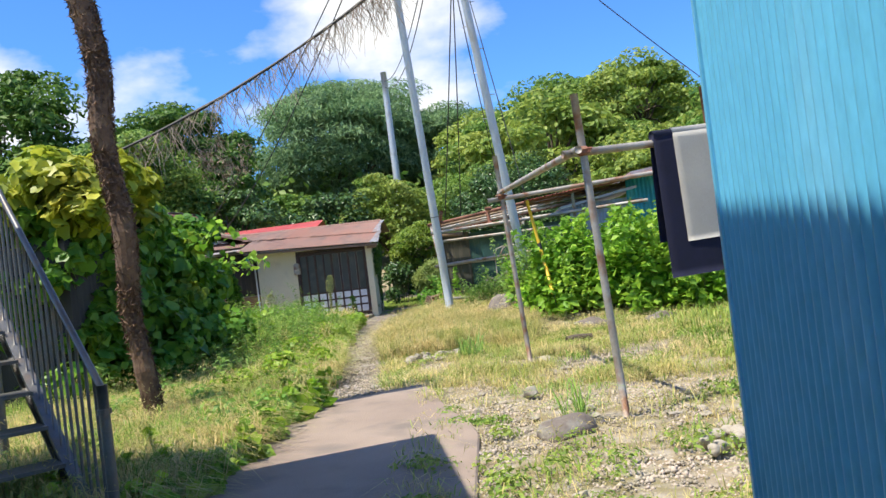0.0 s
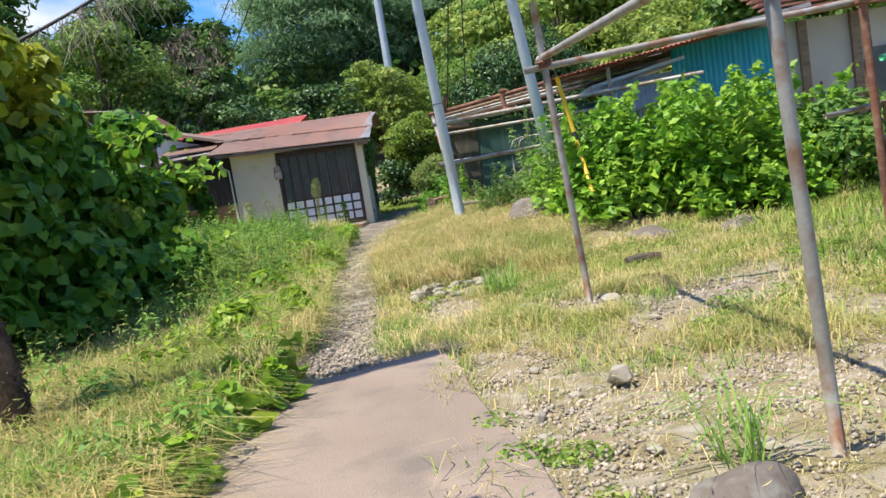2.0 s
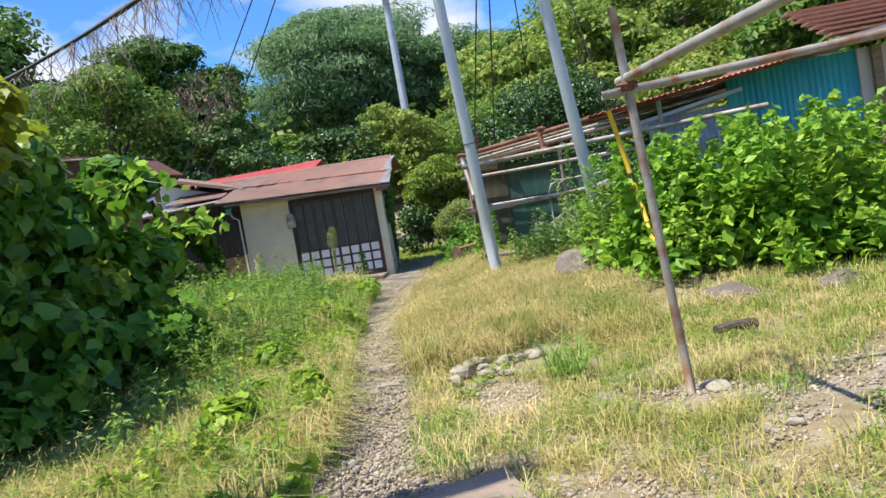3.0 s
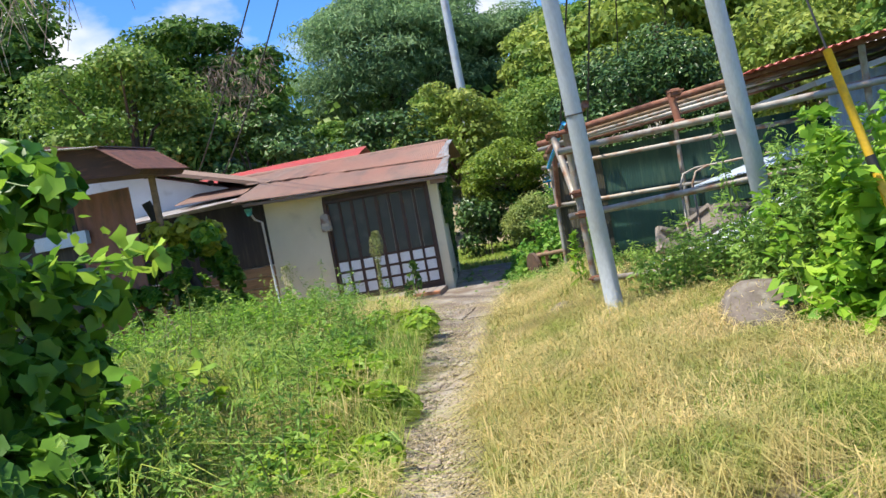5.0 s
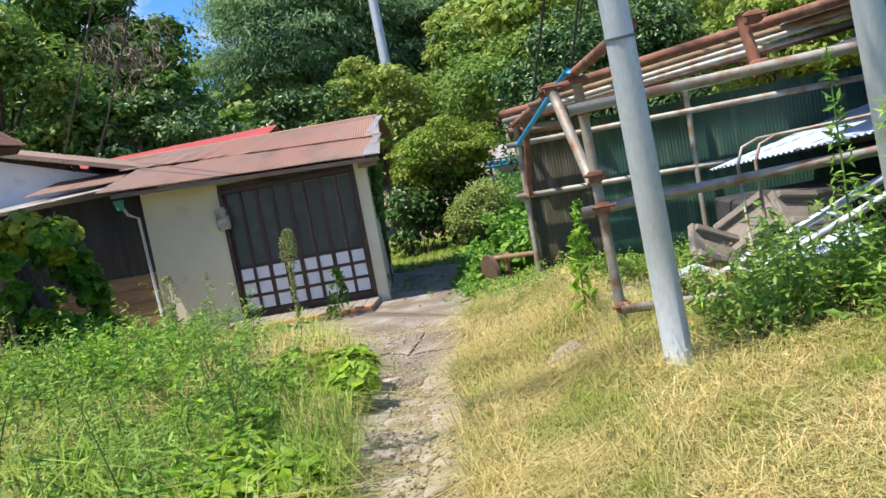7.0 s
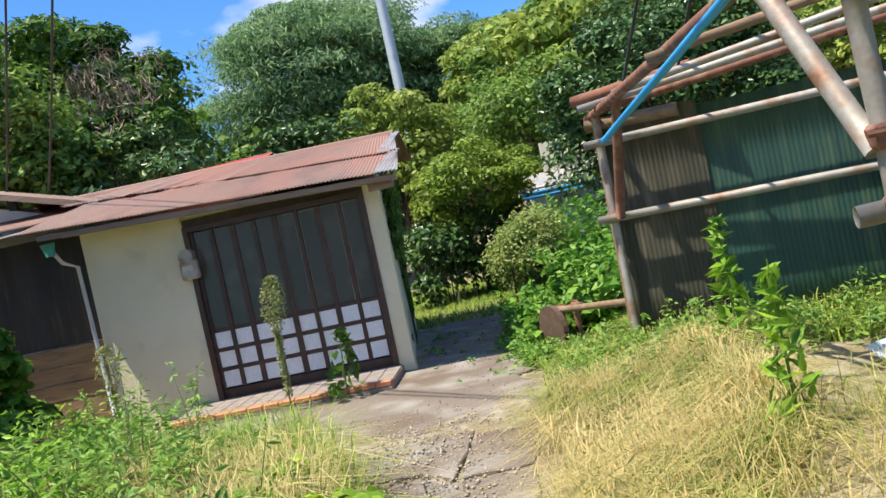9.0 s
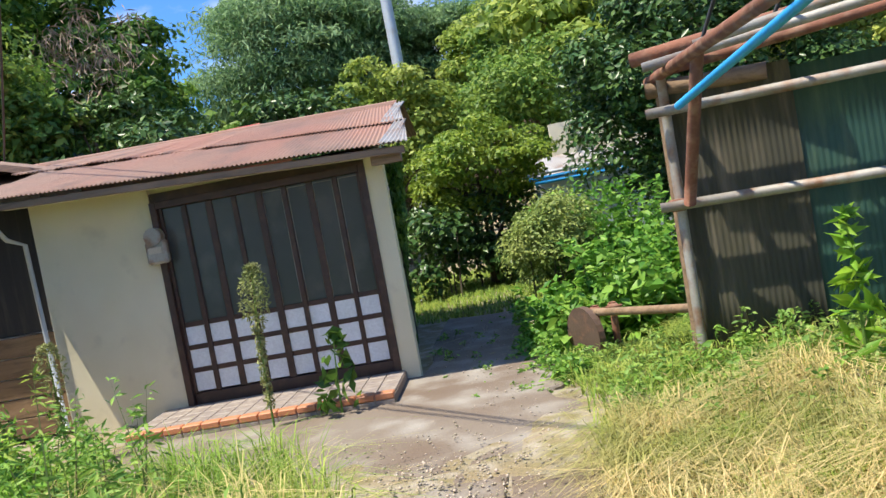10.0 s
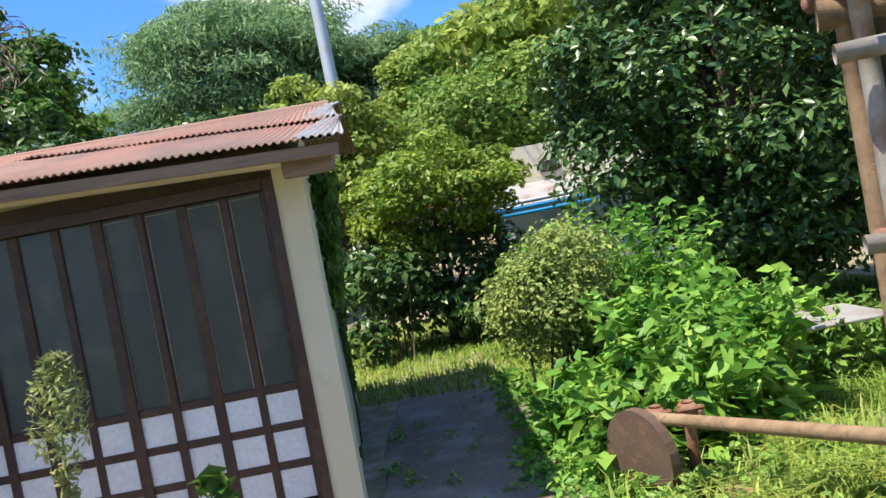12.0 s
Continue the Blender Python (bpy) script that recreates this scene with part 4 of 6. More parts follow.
wire("overhead_wire", (3.22, -6.78, 7.9), (-1.1, 16.4, 9.9), 0.9, 0.014)
wire("overhead_wire", (3.22, -6.78, 7.7), (-1.1, 16.4, 9.6), 1.1, 0.014)
wire("overhead_wire", (3.22, -6.78, 6.3), (2.2, -2.0, 2.0), 0.05)
wire("overhead_wire", (3.22, -6.78, 6.2), (2.6, -2.1, 2.1), 0.12)
wire("overhead_wire", (3.22, -6.78, 6.2), (3.6, 4.0, 3.5), 0.2)
wire("overhead_wire", (2.16, -7.32, 7.6), (-5.5, 3.0, 2.9), 0.3)
wire("overhead_wire", (2.16, -7.32, 7.4), (-4.9, 3.0, 2.85), 0.5)
wire("overhead_wire", (2.16, -7.32, 8.2), (-30, -2.0, 9.5), 1.0, 0.016)
wire("overhead_wire", (2.16, -7.32, 8.4), (-30, -1.0, 10.5), 1.2, 0.016)
wire("overhead_wire", (3.15, -6.88, 8.1), (14.0, 6.0, 3.0), 0.3)
wire("guy_wire", (3.27, -6.74, 7.0), (4.25, -8.3, 0.3), 0.0, 0.008, "steel guy wire anchored in the bush")
guard = thing("guy_guard", "yellow plastic guard on the guy wire", "guy guard")
gp = lambda f: Vector((3.27, -6.74, 7.0)).lerp(Vector((4.25, -8.3, 0.3)), f)
part("sleeve", tube(bmesh.new(), [gp(0.965), gp(0.85), gp(0.74)], 0.027, sides=10), M_YELLOW, guard, "", True)
part("band", tube(bmesh.new(), [gp(0.86), gp(0.845)], 0.031, sides=10), M_BLACK, guard)
# cable hung with dead vines
vine_cable = thing("vine_hung_cable", "sagging cable hung with dry dead vines", "cable")
ca, cb = Vector((2.22, -7.13, 6.2)), Vector((-9.0, -6.8, 3.2))
cpts = [ca.lerp(cb, i / 24) - Vector((0, 0, 4 * 0.9 * (i / 24) * (1 - i / 24))) for i in range(25)]
part("cable", tube(bmesh.new(), cpts, 0.03, sides=6, wobble=0.4), M_WIRE, vine_cable)
bm = bmesh.new()
for i in range(620):
    f = random.random() ** 1.5
    k = min(23, int(f * 24))
    p0 = cpts[k].lerp(cpts[k + 1], random.random())
    ln = random.uniform(0.15, 0.9)
    q1 = p0 + Vector((random.uniform(-0.2, 0.2), random.uniform(-0.2, 0.2), -ln * 0.5))
    q2 = q1 + Vector((random.uniform(-0.25, 0.25), random.uniform(-0.2, 0.2), -ln * 0.5))
    tube(bm, [p0, q1, q2], 0.006, 0.003, 4)
part("dead_vines", bm, L_DEAD, vine_cable, "dry hanging vine stems")

# ---- drying frame and rug ----
fr = thing("drying_frame", "scaffold-pipe drying frame standing in the dry grass", "pipe frame")
A, B, C, D = Vector((3.61, -12.16, 0)), Vector((4.19, -15.35, 0)), Vector((6.0, -12.1, 0)), Vector((6.75, -14.6, 0))
up = lambda p, z: (p[0], p[1], z)
pipe("post", (3.7, -12.16, 0), (3.58, -12.16, 2.3), 0.026, M_PIPE, fr)
pipe("post", (4.27, -15.35, 0), (4.18, -15.35, 2.26), 0.027, M_PIPE, fr)
pipe("post", (5.95, -12.1, 0), (5.85, -12.15, 2.75), 0.03, M_RUST, fr, "rust-streaked pipe post")
pipe("post", (6.8, -14.6, 0), (6.72, -14.6, 2.4), 0.027, M_PIPE, fr)
pipe("post", (6.05, -12.12, 0), (6.0, -12.1, 1.2), 0.035, M_WOOD, fr, "wooden stake lashed to the post")
pipe("rail", (4.15, -15.5, 1.86), (3.58, -12.0, 1.9), 0.027, M_PIPE, fr)
pipe("rail", (4.05, -15.4, 1.85), (7.0, -14.52, 1.93), 0.027, M_PIPE, fr)
pipe("rail", (3.45, -12.17, 1.82), (6.9, -12.05, 1.98), 0.025, M_PIPE, fr)
pipe("rail", (5.9, -12.3, 1.5), (7.6, -11.2, 1.62), 0.022, mat("green_pole", (0.05, 0.4, 0.2), (0.05, 0.36, 0.18), 0.5), fr, "green coated garden pole")
pipe("rail", (5.6, -12.0, 1.15), (7.8, -11.6, 1.3), 0.02, M_PIPE, fr)
pipe("brace", (5.95, -12.1, 0.95), (6.3, -12.5, 0.03), 0.022, M_PIPE, fr, "diagonal brace pipe")
for c in ((4.19, -15.36, 1.86), (3.6, -12.16, 1.85), (5.88, -12.14, 1.93), (6.75, -14.6, 1.92)):
    clamp("clamp", c, fr, 0.04)

rug = thing("rug", "cream rug with navy border and ochre flowers hung over the rail", "rug")
R0, R1 = Vector((4.69, -15.217, 1.89)), Vector((6.17, -14.775, 1.945))
rx = (R1 - R0).normalized()
RW = (R1 - R0).length
rn = Vector((rx.y, -rx.x, 0))


def rug_point(s, d, lift=0.0):
    """s across 0..1, d down from the rail in metres; the cloth hangs in soft folds."""
    fold = 0.02 * math.sin(s * 5 + 1.0) * d + 0.012 * math.sin(s * 11) * d
    z = -d + 0.035 * (1 - min(1, d / 0.03)) * 0
    return R0.lerp(R1, s) + rn * (0.034 + fold + lift + 0.02 * d) + Vector((0, 0, 0.028 + z))


def rug_patch(name, s0, s1, d0, d1, material, lift, label="", back=False):
    ns, nd = 24, 18
    v, f = [], []
    for side in (0, 1):
        for i in range(ns + 1):
            for j in range(nd + 1):
                q = rug_point(s0 + (s1 - s0) * i / ns, d0 + (d1 - d0) * j / nd, lift - side * 0.01)
                if back:
                    q = q - rn * 2 * (rn.dot(q - R0))
                v.append(q)
    k, m = nd + 1, (ns + 1) * (nd + 1)
    for i in range(ns):
        for j in range(nd):
            q = (i * k + j, (i + 1) * k + j, (i + 1) * k + j + 1, i * k + j + 1)
            f += [q, tuple(m + x for x in q[::-1])]
        for j in (0, nd):
            f.append((i * k + j, m + i * k + j, m + (i + 1) * k + j, (i + 1) * k + j))
    for i in (0, ns):
        for j in range(nd):
            f.append((i * k + j, i * k + j + 1, m + i * k + j + 1, m + i * k + j))
    return raw(name, v, f, material, rug, label, smooth=True)


rug_patch("border", 0.0, 1.0, -0.002, 1.0, M_NAVY, 0.0, "navy pile border")
rug_patch("back", 0.0, 1.0, -0.002, 0.75, M_NAVY, 0.0, "navy back half", True)
rug_field = rug_patch("field", 0.095, 0.905, -0.004, 0.765, M_RUG, 0.006, "cream pile field")
part("fold", tube(bmesh.new(), [R0 + Vector((0, 0, 0.028)), R1 + Vector((0, 0, 0.028))], 0.038, sides=12), M_NAVY, rug, "", True)
part("fold_field", tube(bmesh.new(), [R0.lerp(R1, 0.095) + Vector((0, 0, 0.031)), R0.lerp(R1, 0.905) + Vector((0, 0, 0.031))], 0.04, sides=12), M_RUG, rug, "", True)


def rug_blob(name, s, d, rs, rd, ang, material, petals=0):
    v, f = [], []
    n = 20
    for i in range(n):
        a = 2 * math.pi * i / n
        k = 1 + (0.28 * math.cos(petals * a) if petals else 0)
        ds, dd = math.cos(a) * rs * k, math.sin(a) * rd * k
        x, y = ds * math.cos(ang) - dd * math.sin(ang), ds * math.sin(ang) + dd * math.cos(ang)
        v.append(rug_point(s + x / RW, d + y, 0.009))
    c = rug_point(s, d, 0.0095)
    v.append(c)
    f = [(i, (i + 1) % n, n) for i in range(n)]
    return raw(name, v, f, material, rug_field)


M_RPALE = mat("pale_petal_pile", (0.33, 0.31, 0.31), (0.27, 0.26, 0.28), 0.95, 14, 160, 0.3)


def rug_flower(fs, fd, r, outer, heart):
    """A bloom: a ring of petals round a heart; fs and fd are shares of the cream field."""
    s0, d0 = 0.095 + 0.81 * fs, 0.765 * fd
    for i in range(7):
        a = i * 0.9
        rug_blob("petal", s0 + math.cos(a) * r * 0.62 / RW, d0 + math.sin(a) * r * 0.6, r * 0.46, r * 0.34, a, outer)
    rug_blob("flower_heart", s0, d0, r * 0.34, r * 0.3, 0.4, heart, 5)


for fs, fd, r, outer, heart in ((0.83, 0.4, 0.13, M_RFLOW, M_RPALE), (0.4, 0.36, 0.08, M_RFLOW, M_RLEAF), (0.6, 0.27, 0.06, M_RLEAF, M_RPALE), (0.63, 0.62, 0.08, M_RPALE, M_RLEAF), (0.83, 0.69, 0.06, M_RLEAF, M_RPALE), (0.7, 0.9, 0.06, M_RFLOW, M_RPALE), (0.92, 0.14, 0.08, M_RPALE, M_RLEAF)):
    rug_flower(fs, fd, r, outer, heart)
stem_rng = random.Random(21)
for (f0, g0), (f1, g1), k in (((0.5, 0.95), (0.42, 0.62), 8), ((0.5, 0.95), (0.58, 0.6), 9), ((0.52, 0.95), (0.78, 0.72), 9), ((0.58, 0.58), (0.52, 0.3), 8), ((0.6, 0.56), (0.78, 0.2), 12), ((0.45, 0.3), (0.38, 0.18), 5), ((0.72, 0.18), (0.88, 0.08), 7), ((0.5, 0.2), (0.62, 0.14), 6), ((0.55, 0.95), (0.4, 1.0), 5)):
    for i in range(k):
        f = i / (k - 1)
        ss = 0.095 + 0.81 * (f0 + (f1 - f0) * f + 0.03 * math.sin(3.1 * f))
        dd = 0.765 * (g0 + (g1 - g0) * f)
        ang = math.atan2((g1 - g0) * 0.765, (f1 - f0) * 1.2) + stem_rng.uniform(-0.3, 0.3)
        rug_blob("woven_leaf", ss, dd, 0.045, stem_rng.uniform(0.005, 0.011), ang + (0.8 if i % 3 == 1 else 0), M_RLEAF)

# ---- blue corrugated fence panels and gate by the entrance ----
fence_r = thing("blue_fence", "sky-blue corrugated fence panel beside the drive", "fence")
sheet("panel", (4.13, -19.02, 0.02), (0.02, -1, 0), (0, 0, 1), 4.6, 3.0, 0.038, 0.015, M_BLUE, fence_r)
part("edge_trim", bm_box(4.118, 4.19, -19.02, -19.0, 0.0, 3.02), M_BLUE, fence_r)
fence_l = thing("blue_fence", "blue corrugated fence beside the entrance gate", "fence")
sheet("panel", (0.6, -18.1, 0.02), (0, -1, 0), (0, 0, 1), 5.8, 2.3, 0.064, 0.014, M_BLUE, fence_l)
stair = thing("steel_stair", "grey steel stair with a sloping barred handrail beside the drive", "stair")
SD = Vector((-0.7071, 0.7071, 0))
SP = Vector((1.6, -17.27, 0))
rail_z, string_z = (lambda d: 0.81 + 0.75 * d), (lambda d: -0.16 + 0.7 * d)
at_stair = lambda d, z, off=0.0: SP + SD * d + Vector((0.7071, 0.7071, 0)) * off + Vector((0, 0, z))
newel = pipe("newel", at_stair(0, 0.0), at_stair(0, 0.83), 0.026, M_GATE, stair)
part("newel_cap", tube(bmesh.new(), [at_stair(0, 0.69), at_stair(0, 0.715)], 0.034, sides=12), M_GATE, newel, "welded collar")
handrail = pipe("handrail", at_stair(0, rail_z(0)), at_stair(2.3, rail_z(2.3)), 0.018, M_GATE, stair, sides=10)
for off in (0.0, -0.75):
    bm = bmesh.new()
    a, b = at_stair(0.3, string_z(0.3), off), at_stair(2.3, string_z(2.3), off)
    for dz, w, hh in ((0.0, 0.012, 0.06), (0.06, 0.035, 0.008), (-0.06, 0.035, 0.008)):
        q = [p + Vector((0.7071, 0.7071, 0)) * sx * w + Vector((0, 0, dz + sz * hh)) for p in (a, b) for sx, sz in ((-1, -1), (1, -1), (1, 1), (-1, 1))]
        vs = [bm.verts.new(p) for p in q]
        for k in range(4):
            bm.faces.new((vs[k], vs[(k + 1) % 4], vs[4 + (k + 1) % 4], vs[4 + k]))
        bm.faces.new(vs[:4][::-1])
        bm.faces.new(vs[4:])
    part("stringer", bm, M_GATE, stair, "grey channel stringer")
for i in range(19):
    d = 0.11 + i * 0.115
    pipe("bar", at_stair(d, max(0.03, string_z(d) + 0.05)), at_stair(d, rail_z(d)), 0.0085, M_GATE, handrail, sides=6)
for i in range(7):
    d = 0.5 + i * 0.26
    v = [at_stair(d + e, string_z(d), o) + Vector((0, 0, h)) for h in (0.0, 0.02) for e, o in ((-0.12, -0.72), (0.12, -0.72), (0.12, -0.03), (-0.12, -0.03))]
    raw("tread", v, [(0, 3, 2, 1), (4, 5, 6, 7), (0, 1, 5, 4), (1, 2, 6, 5), (2, 3, 7, 6), (3, 0, 4, 7)], M_GATE, stair)
pipe("prop", at_stair(2.2, 0.0), at_stair(2.2, string_z(2.2)), 0.03, M_GATE, stair)
# unseen roof, added so its shadow falls on the drive and blue panel
canopy = thing("shadow_canopy", "unseen sheet canopy on pipe posts, added to shade the entrance", "canopy")
sheet("roof_sheet", (1.71, -16.02, 3.3), (0.2, -0.98, 0), (-0.91, -0.41, 0), 7.8, 3.4, 0.076, 0.018, M_GROOF, canopy)
sheet("roof_sheet", (3.34, -19.3, 3.32), (0, -1, 0), (-1, 0, 0), 4.8, 1.6, 0.076, 0.018, M_GROOF, canopy)
for x, y in ((0.78, -20.5), (0.78, -23.5), (-1.2, -17.6), (-0.4, -23.5), (2.6, -23.6)):
    pipe("post", (x, y, 0), (x, y, 3.3), 0.04, M_PIPE, canopy)

# ---- right hand buildings ----
bb = thing("teal_building", "long low workshop with teal and pale blue sheet walls", "building")
sheet("wall", (6.0, -5.0, 0.0), (1, -0.28, 0), (0, 0, 1), 1.7, 2.45, 0.076, 0.018, M_TEAL, bb, "teal sheet wall")
sheet("wall", (4.9, -4.75, 0.0), (1, -0.2, 0), (0, 0, 1), 1.15, 2.05, 0.076, 0.018, M_PALEBLUE, bb, "pale blue sheet wall")
part("roof", bm_box(4.7, 6.2, -5.1, -2.5, 2.08, 2.13, turn=Matrix.Translation((5.4, 0, 2.1)) @ pose(0, 0, 0, 0, -9, 0) @ Matrix.Translation((-5.4, 0, -2.1))), M_PALEBLUE, bb, "pale metal roof")
part("roof", bm_box(6.0, 7.9, -5.8, -2.5, 2.5, 2.56, turn=Matrix.Translation((6.9, 0, 2.5)) @ pose(0, 0, 0, 0, -6, 0) @ Matrix.Translation((-6.9, 0, -2.5))), M_GROOF, bb, "dark grey roof edge")
rh = thing("tiled_house", "beige house with a red tiled roof at the yard's edge", "house")
part("wall", bm_box(7.6, 12.5, -5.5, -1.5, 0, 2.45), M_BEIGE, rh, "beige rendered wall")
for i in range(9):
    for j in range(26):
        x0 = 7.35 + j * 0.2
        y0, z0 = -5.95 + i * 0.26, 2.5 + i * 0.1
        part("roof_tile", bm_box(x0, x0 + 0.19, y0, y0 + 0.3, z0, z0 + 0.03, turn=None), M_TILE_R, rh)
for x in (7.75, 8.5, 9.4, 10.4):
    part("pillar", bm_box(x, x + 0.12, -5.6, -5.51, 0, 2.45), M_WOOD, rh, "timber post")
part("window", bm_box(8.7, 9.3, -5.53, -5.5, 0.9, 1.9), M_PANE, rh, "dark window")
for i in range(12):
    pipe("fence_stake", (7.6 + i * 0.3, -6.6, 0), (7.62 + i * 0.3, -6.6, 1.5 + 0.1 * (i % 3)), 0.018, M_RUST, rh)


# ---- stones ----
rock("boulder", "large dark rounded boulder in the dry grass", (3.42, -7.5, 0.15), (0.46, 0.38, 0.4), M_BOULDER, "boulder", True, seed=1)
rock("boulder", "dark boulder half hidden in grass", (4.7, -9.2, 0.03), (0.3, 0.22, 0.16), M_BOULDER, "boulder", True, seed=2)
rock("boulder", "grey boulder half hidden in grass", (5.6, -9.4, 0.03), (0.3, 0.2, 0.15), M_BOULDER, "boulder", True, seed=8)
rock("stone", "flat grey-brown field stone beside the drive", (3.84, -15.68, 0.04), (0.23, 0.15, 0.1), M_BOULDER, "stone", True, seed=3)
rock("stone", "small ochre stone in the gravel", (3.64, -14.12, 0.05), (0.11, 0.07, 0.06), M_STONE, seed=4)
rock("stone", "dark rock near the pole", (2.0, -5.45, 0.12), (0.3, 0.22, 0.2), M_BOULDER, "stone", True, seed=5)
rng = random.Random(5)
for i in range(16):
    rock("stone", "pale broken rock in a low heap", (2.52 + rng.uniform(-0.32, 0.32), -10.6 + rng.uniform(-0.3, 0.3), 0.025 + rng.uniform(0, 0.03)), (rng.uniform(0.05, 0.12), rng.uniform(0.05, 0.09), rng.uniform(0.03, 0.05)), M_STONE, seed=10 + i)
for i in range(26):
    rock("stone", "round beige pebble in a pile", (4.85 + rng.uniform(-0.3, 0.35), -16.4 + rng.uniform(-0.25, 0.25), 0.05), (rng.uniform(0.025, 0.05),) * 2 + (rng.uniform(0.025, 0.04),), M_STONE, "stone", True, seed=20 + i)
for i in range(60):
    x, y = rng.uniform(2.2, 6.5), rng.uniform(-17.5, -9.5)
    rock("stone", "small stone lying in the grass", (x, y, float(ground_z(x, y)) + 0.015), (rng.uniform(0.02, 0.07), rng.uniform(0.02, 0.06), rng.uniform(0.015, 0.04)), M_STONE, seed=50 + i)
rock("stone", "flat broken concrete slab lying in the grass", (3.2, -12.1, 0.05), (0.32, 0.13, 0.05), M_STONE, seed=141)
rock("stone", "pale stone at the foot of the frame post", (3.85, -12.1, 0.04), (0.13, 0.1, 0.06), M_STONE, seed=142)
rock("stone", "flat pale stone by the frame post", (3.62, -12.45, 0.03), (0.15, 0.09, 0.045), M_STONE, seed=143)
log = obj("log", tube(bmesh.new(), [(4.2, -10.65, 0.06), (4.32, -10.6, 0.075), (4.52, -10.55, 0.06)], 0.05, 0.045, 10, 0.1), M_BARK)
tagged(log, "short dark weathered log in the grass", "log")


# ---- gravel ----
def gravel(name, label, n, area, size, mask=None, lift=0.0, material=None):
    x, y = RNG.uniform(area[0], area[1], n), RNG.uniform(area[2], area[3], n)
    if mask is not None:
        k = mask(x, y)
        x, y = x[k], y[k]
    n = len(x)
    tpl = np.array([(1, 0, 0), (0, 1, 0), (-1, 0, 0), (0, -1, 0), (0.2, 0.1, 0.75), (0, 0, -0.6)])
    tri = np.array([(0, 1, 4), (1, 2, 4), (2, 3, 4), (3, 0, 4), (1, 0, 5), (2, 1, 5), (3, 2, 5), (0, 3, 5)])
    s = size * RNG.uniform(0.3, 1.0, n) ** 2
    a = RNG.uniform(0, 6.283, n)
    v = tpl[None] * s[:, None, None] * RNG.uniform(0.6, 1.3, (n, 6, 3))
    ca, sa = np.cos(a)[:, None], np.sin(a)[:, None]
    v = np.stack([v[..., 0] * ca - v[..., 1] * sa, v[..., 0] * sa + v[..., 1] * ca, v[..., 2]], -1)
    v += np.stack([x, y, ground_z(x, y) + lift + s * 0.1], 1)[:, None]
    f = (np.arange(n)[:, None, None] * 6 + tri[None]).reshape(-1, 3)
    return tagged(tri_mesh(name, v.reshape(-1, 3), f, material or M_GRAVEL), label, "gravel", kind="stuff")


def path_x(y):
    return np.interp(y, [p[1] for p in path_way], [p[0] for p in path_way])


gravel("gravel", "pale crushed gravel along the worn path", 30000, (0.0, 2.6, -13.4, -2.4), 0.015, lambda x, y: np.abs(x - path_x(y)) < 0.6 * RNG.uniform(0.2, 1, len(x)), 0.022)
gravel("gravel", "loose grey gravel beside the drive", 30000, (2.5, 6.8, -18.5, -11.0), 0.013, lambda x, y: np.sin(x * 1.7 + y) + np.cos(y * 1.3 - x) > RNG.normal(0.1, 0.6, len(x)))
gravel("gravel", "loose gravel on the apron before the house", 2600, (-0.6, 1.4, -3.5, 3.2), 0.012, lambda x, y: (y < -0.9) | (x > 0.1), 0.045)

PATCHES = ((3.35, -16.0, 0.4, 1.3), (3.5, -14.6, 0.5, 0.6), (4.5, -14.5, 0.9, 0.4), (5.9, -13.3, 0.9, 0.45), (3.1, -13.6, 0.35, 0.5), (4.4, -16.6, 0.5, 0.4), (3.7, -12.3, 0.5, 0.35), (2.6, -11.6, 0.35, 0.6))


def in_patch(x, y):
    """1 in the heart of a bare gravel patch, 0 outside all of them."""
    m = np.zeros(len(x))
    for cx, cy, rx_, ry_ in PATCHES:
        m = np.maximum(m, 1 - ((x - cx) / rx_) ** 2 - ((y - cy) / ry_) ** 2)
    return m


gravel("gravel", "pale gravel in bare patches of the yard", 60000, (2.2, 7.0, -17.5, -10.8), 0.022, lambda x, y: in_patch(x, y) > RNG.uniform(-0.3, 0.5, len(x)))
gravel("rubble", "loose broken concrete rubble on the worn path", 1500, (0.6, 2.5, -13.2, -6.0), 0.05, lambda x, y: np.abs(x - path_x(y) - 0.06) < 0.4 * RNG.uniform(0.2, 1, len(x)), 0.012, M_PATH)
gravel("gravel", "pale crushed gravel filling the worn path", 40000, (0.8, 2.5, -13.3, -7.4), 0.02, lambda x, y: np.abs(x - path_x(y) - 0.05) < 0.42 * RNG.uniform(0.3, 1, len(x)), 0.008)

